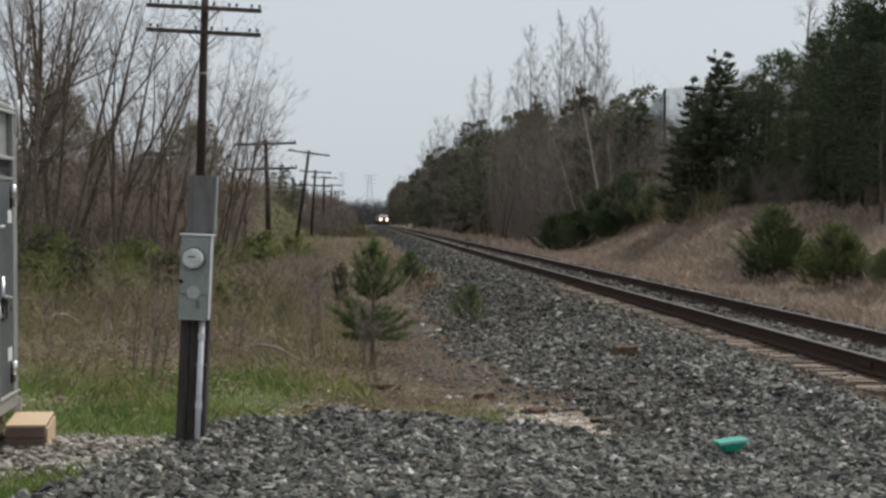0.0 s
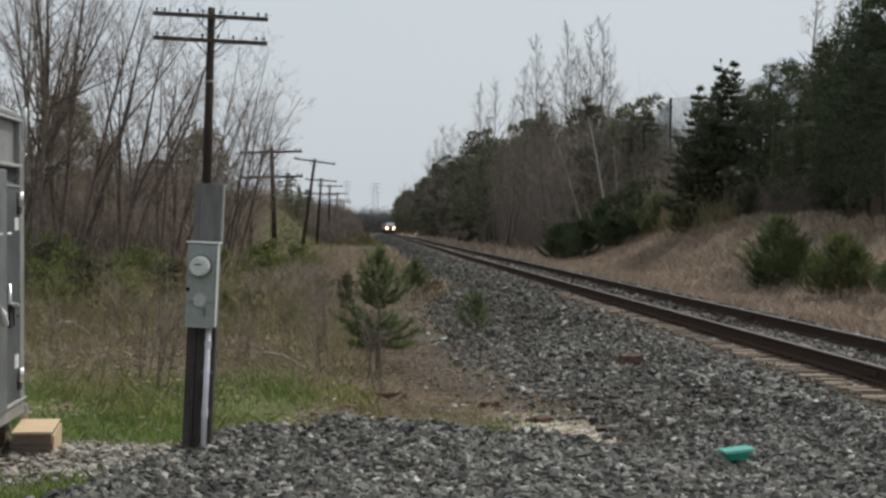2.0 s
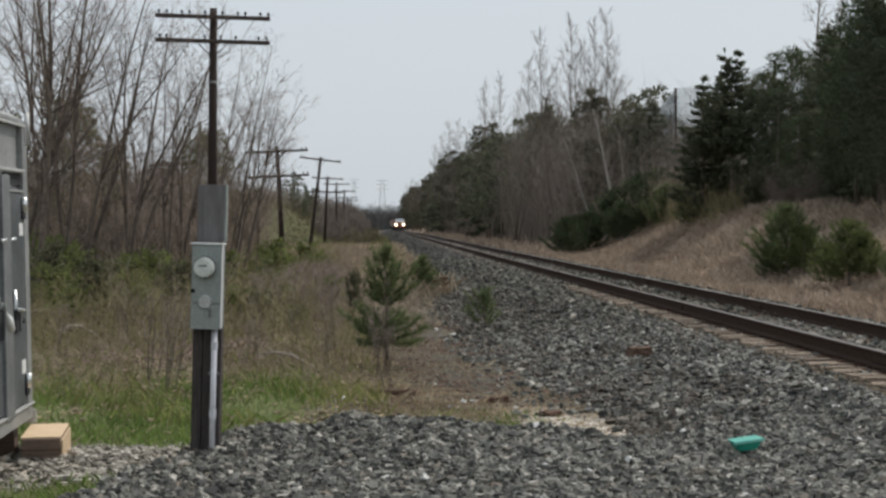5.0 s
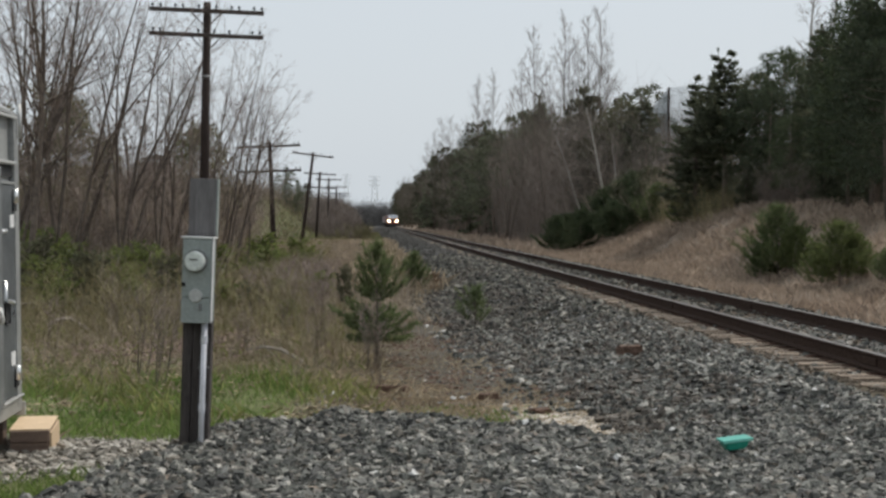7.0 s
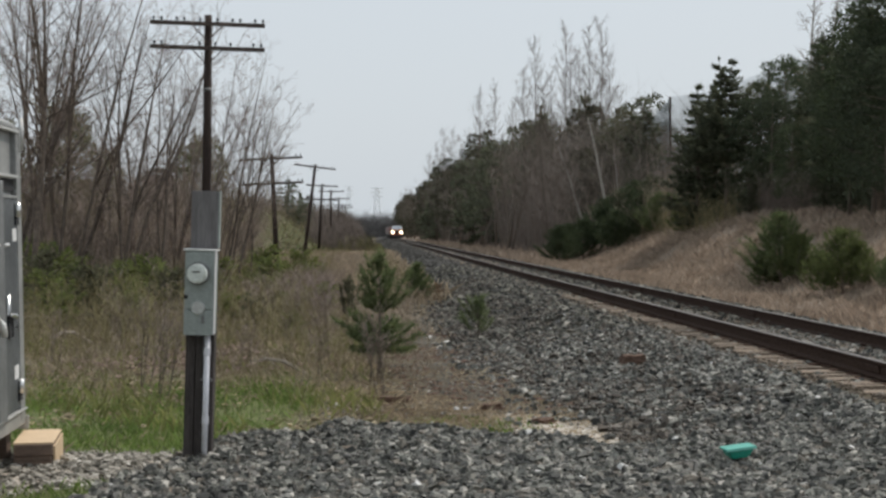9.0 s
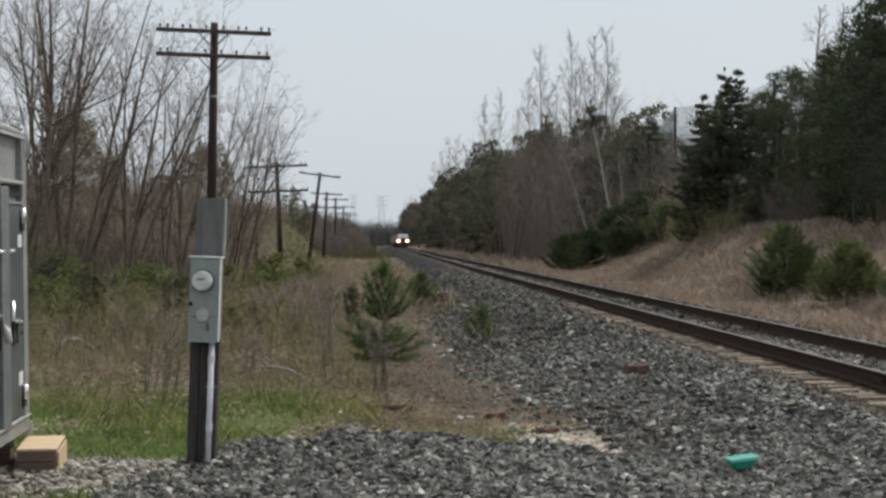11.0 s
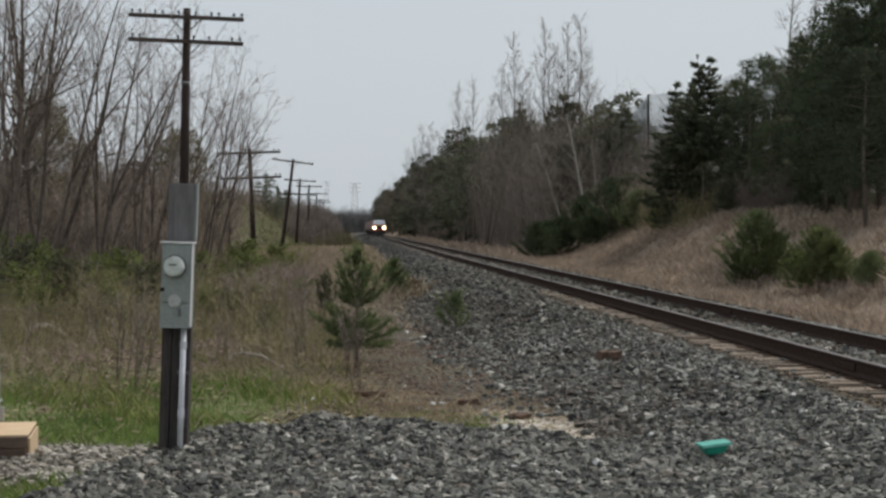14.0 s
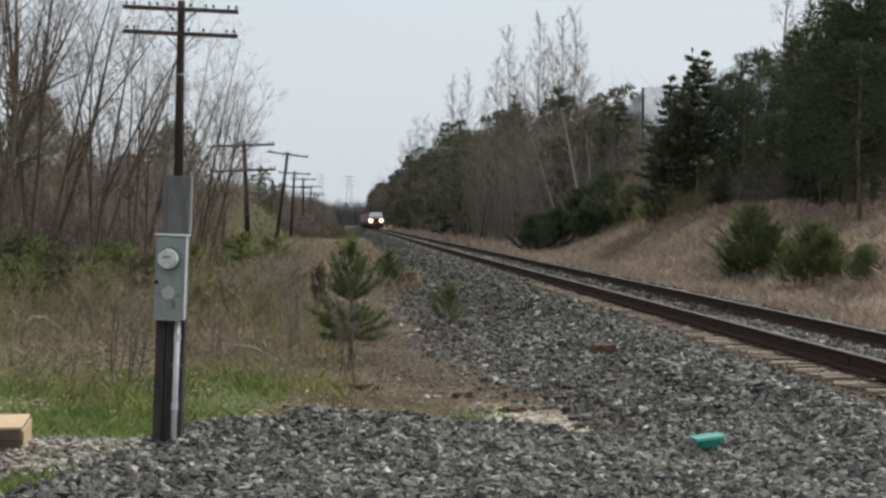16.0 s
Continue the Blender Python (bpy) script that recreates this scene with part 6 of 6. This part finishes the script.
def build_scraps():
    """Pale stones and broken pieces that stand out among the dirt and ballast."""
    for k, (x, y, l, w, h) in enumerate(((2.2, 31.2, 0.2, 0.14, 0.09), (1.95, 32.6, 0.13, 0.1, 0.07), (1.98, 30.2, 0.4, 0.06, 0.05), (1.5, 19.8, 0.11, 0.08, 0.06), (1.62, 19.85, 0.12, 0.08, 0.05), (2.9, 14.0, 0.11, 0.08, 0.07), (3.75, 13.4, 0.13, 0.09, 0.07), (3.4, 14.1, 0.12, 0.06, 0.05), (0.1, 20.2, 0.12, 0.08, 0.06), (-0.15, 21.5, 0.1, 0.07, 0.05))):
        bm = bmesh.new()
        bmesh.ops.create_icosphere(bm, subdivisions=1, radius=0.5)
        for v in bm.verts:
            q = v.co + Vector(noise.noise_vector(v.co * 1.7 + Vector((x * 3, y, k)))) * 0.28
            v.co = Vector((q.x * l, q.y * w, q.z * h))
        ob = thing("pale_stone", "pale broken stone lying among darker gravel", "stone", pose(x, y, hz(x, y) + h * 0.35, 0, 0, 37 * k), "pale stones")
        part("block", Geo().bm(bm), M["white_stone"], ob)


def pylon(x, y, tall, wide, label):
    ob = thing("power_pylon", label, "pylon", pose(x, y, -6))
    g = Geo()
    tall += 6
    for s in (-1, 1):
        for q in (-1, 1):
            g.tube([(s * wide, q * wide, 0), (s * wide * 0.3, q * wide * 0.3, tall)], [0.35, 0.25], 4)
    for k in range(9):
        a, b = 1 - 0.7 * k / 9, 1 - 0.7 * (k + 1) / 9
        for q in (-1, 1):
            g.tube([(-wide * a, q * wide * a, tall * k / 9), (wide * b, q * wide * b, tall * (k + 1) / 9)], [0.16, 0.16], 4)
            g.tube([(wide * a, q * wide * a, tall * k / 9), (-wide * b, q * wide * b, tall * (k + 1) / 9)], [0.16, 0.16], 4)
    part("lattice", g, M["pylon"], ob)
    for h in (0.80, 0.90, 0.985):
        part("pylon_arm", Geo().tube([(-wide * 1.25, 0, tall * h), (wide * 1.25, 0, tall * h)], [0.3, 0.3], 4), M["pylon"], ob)


def build_net():
    """Tall sports netting behind the trees, hung between posts."""
    ob = thing("netting", "tall pale grey netting hung from posts behind trees", "net")
    posts = ((22.9, 112, 9.9), (21.7, 117, 8.6), (27.5, 104, 11.0), (33, 97, 12.6))
    for x, y, top in posts:
        part("net_post", Geo().tube([(x, y, hz(x, y) - 0.3), (x, y, top)], [0.11, 0.08], 8), M["pole"], ob, smooth=True)
    line = [posts[1], posts[0], posts[2], posts[3]]
    for (xa, ya, ta), (xb, yb, tb) in zip(line, line[1:]):
        g = Geo()
        n = 46
        for k in range(n + 1):
            w = k / n
            x, y, t = xa + (xb - xa) * w, ya + (yb - ya) * w, ta + (tb - ta) * w - 0.5 * math.sin(math.pi * w)
            g.tube([(x, y, 0.5), (x, y, t)], [0.02, 0.02], 3)
        for k in range(70):
            w = k / 69
            g.tube([(xa, ya, 0.6 + (ta - 0.7) * w), ((xa + xb) / 2, (ya + yb) / 2, 0.6 + ((ta + tb) / 2 - 1.1) * w), (xb, yb, 0.6 + (tb - 0.7) * w)], [0.018] * 3, 3)
        part("net_panel", g, M["net"], ob)


# ---- train ----
def build_locomotive():
    """Origin on the rail tops under the front lamps; the train points towards -y."""
    ob = thing("locomotive", "locomotive with bright headlights and a pale windscreen", "locomotive")
    part("underframe", Geo().box(0, 7.5, 1.0, 2.6, 14.6, 0.3, 0.04), M["loco"], ob)
    plow = Geo().add([(-1.3, 0.0, 0.8), (1.3, 0.0, 0.8), (1.3, 0.0, 0.15), (-1.3, 0.0, 0.15), (0, -0.4, 0.15), (0, -0.2, 0.8)], [(0, 3, 4, 5), (5, 4, 2, 1), (0, 5, 1), (3, 2, 4), (0, 1, 2, 3)])
    part("plow", plow, M["loco"], ob, "dark snowplow pilot")
    part("end_sill", Geo().box(0, 0.1, 0.98, 2.7, 0.25, 0.45, 0.03), M["loco_red"], ob, "orange-red end sill")
    nose = Geo()
    bm = bmesh.new()
    bmesh.ops.create_cube(bm, size=1)
    for v in bm.verts:
        top = v.co.z > 0
        v.co = Vector((v.co.x * (2.35 if top else 2.6), 0.85 + v.co.y * (1.1 if top else 1.5), 1.6 + v.co.z * 0.9))
    bmesh.ops.bevel(bm, geom=bm.edges[:], offset=0.1, segments=2, affect="EDGES")
    part("nose", nose.bm(bm), M["loco_nose"], ob, "faded orange front hood")
    part("nose_door", Geo().box(0.0, 0.16, 1.45, 0.95, 0.1, 0.6, 0.02), M["loco"], ob, "dark grille")
    cab = Geo()
    bm = bmesh.new()
    bmesh.ops.create_cube(bm, size=1)
    for v in bm.verts:
        top, front = v.co.z > 0, v.co.y < 0
        v.co = Vector((v.co.x * (2.15 if top else 2.55), 2.3 + v.co.y * 2.4 + (0.5 if top and front else 0), 2.4 + v.co.z * 0.96))
    bmesh.ops.bevel(bm, geom=bm.edges[:], offset=0.1, segments=2, affect="EDGES")
    cab = part("cab", cab.bm(bm), M["loco_white"], ob, "pale driver's cab")
    glass = Geo().add([(-1.05, 1.11, 2.08), (1.05, 1.11, 2.08), (0.92, 1.46, 2.76), (-0.92, 1.46, 2.76), (-1.05, 1.16, 2.06), (1.05, 1.16, 2.06), (0.92, 1.51, 2.74), (-0.92, 1.51, 2.74)],
                      [(0, 1, 2, 3), (7, 6, 5, 4), (0, 4, 5, 1), (1, 5, 6, 2), (2, 6, 7, 3), (3, 7, 4, 0)])
    part("windshield", glass, M["windscreen"], cab, "raked windscreen that mirrors the bright sky")
    part("long_hood", Geo().box(0, 9.2, 1.95, 1.9, 11.2, 1.8, 0.12), M["car_grey"], ob)
    for y in (6.0, 9.0, 12.0):
        part("roof_fan", Geo().cone(0, y, 2.9, 0.5, 0.5, 0.12, 16), M["loco"], ob)
    for s in (-1, 1):
        part("headlight", Geo().cone(s * 0.92, -0.02, 1.42, 0.2, 0.2, 0.3, 18, Matrix.Rotation(radians(90), 4, "X")), M["lamp"], ob, "bright warm headlight")
        # added emissive disc behind the lamp draws its amber halo
        part("halo_disc", Geo().cone(s * 0.92, 0.02, 1.42, 0.38, 0.38, 0.24, 18, Matrix.Rotation(radians(90), 4, "X")), M["lamp_halo"], ob, "added glowing disc for the amber halo round the lamp")
        part("side_rail", Geo().tube([(s * 1.28, 3.5, 2.0), (s * 1.28, 14.5, 2.0)], [0.025, 0.025], 6), M["loco_white"], ob)
        part("front_step", Geo().box(s * 1.15, 0.25, 0.55, 0.35, 0.4, 0.6, 0.03), M["loco"], ob)
    part("fuel_tank", Geo().box(0, 7.5, 0.62, 2.4, 3.5, 0.55, 0.12), M["loco"], ob)
    part("coupler", Geo().box(0, -0.35, 0.8, 0.3, 0.6, 0.3, 0.06), M["rail"], ob)
    for y in (3.0, 12.0):
        truck = part("truck", Geo().box(0, y, 0.6, 2.2, 2.9, 0.4, 0.06), M["loco"], ob)
        for dy in (-1.0, 1.0):
            for s in (-0.75, 0.75):
                part("wheel", Geo().cone(s, y + dy, 0.46, 0.46, 0.46, 0.13, 18, Matrix.Rotation(radians(90), 4, "Y")), M["rail"], truck)
    return ob


def build_wagon(label, paint):
    ob = thing("freight_car", label, "freight car", group="train")
    part("body", Geo().box(0, 7.6, 1.95, 2.7, 14.6, 1.7, 0.08), M[paint], ob)
    part("floor_frame", Geo().box(0, 7.6, 1.0, 2.6, 15.0, 0.25, 0.03), M["loco"], ob)
    for k in range(9):
        for s in (-1, 1):
            part("side_rib", Geo().box(s * 1.37, 0.9 + k * 1.68, 1.95, 0.08, 0.1, 1.6, 0.01), M[paint], ob)
    part("end_ladder", Geo().box(1.1, 0.22, 1.95, 0.4, 0.06, 1.5, 0.01), M["steel"], ob)
    for y in (2.2, 13.0):
        truck = part("truck", Geo().box(0, y, 0.6, 2.2, 2.6, 0.4, 0.05), M["loco"], ob)
        for dy in (-0.85, 0.85):
            for s in (-0.75, 0.75):
                part("wheel", Geo().cone(s, y + dy, 0.42, 0.42, 0.42, 0.13, 16, Matrix.Rotation(radians(90), 4, "Y")), M["rail"], truck)
    return ob


build_poles()
build_meter_post()
build_bungalow()
build_shed()
build_litter()
build_scraps()
pylon(19.0, 1500, 34, 3.4, "tall steel lattice power pylon far away")
pylon(34.5, 1180, 26, 3.4, "steel lattice power pylon beyond the trees")
build_net()
engine = build_locomotive()
wagons = [build_wagon("oxide red freight car behind the locomotive", "car_red"), build_wagon("dull grey freight car", "car_grey")]
for k in range(6):
    wagons.append(copy_thing(wagons[k % 2], pose(0, 0, 0)))


def on_track(y):
    """The pose of a vehicle whose front stands y metres ahead."""
    slope, fall = float(lat(y + 8) - lat(y - 8)) / 16, float(rail_z(y + 8) - rail_z(y - 8)) / 16
    return pose(float(lat(y)), y, float(rail_z(y)), math.degrees(math.atan(fall)), 0, -math.degrees(math.atan(slope)))


def motions():
    """The train comes nearer at an even speed."""
    start, speed = 488.0, 11.8
    for k, car in enumerate([engine] + wagons):
        back = 0 if k == 0 else 15.4 + 15.7 * (k - 1)
        walk(car, [(t, on_track(start + back - speed * t)) for t in (0, 4, 8, 12, 16)])


motions()
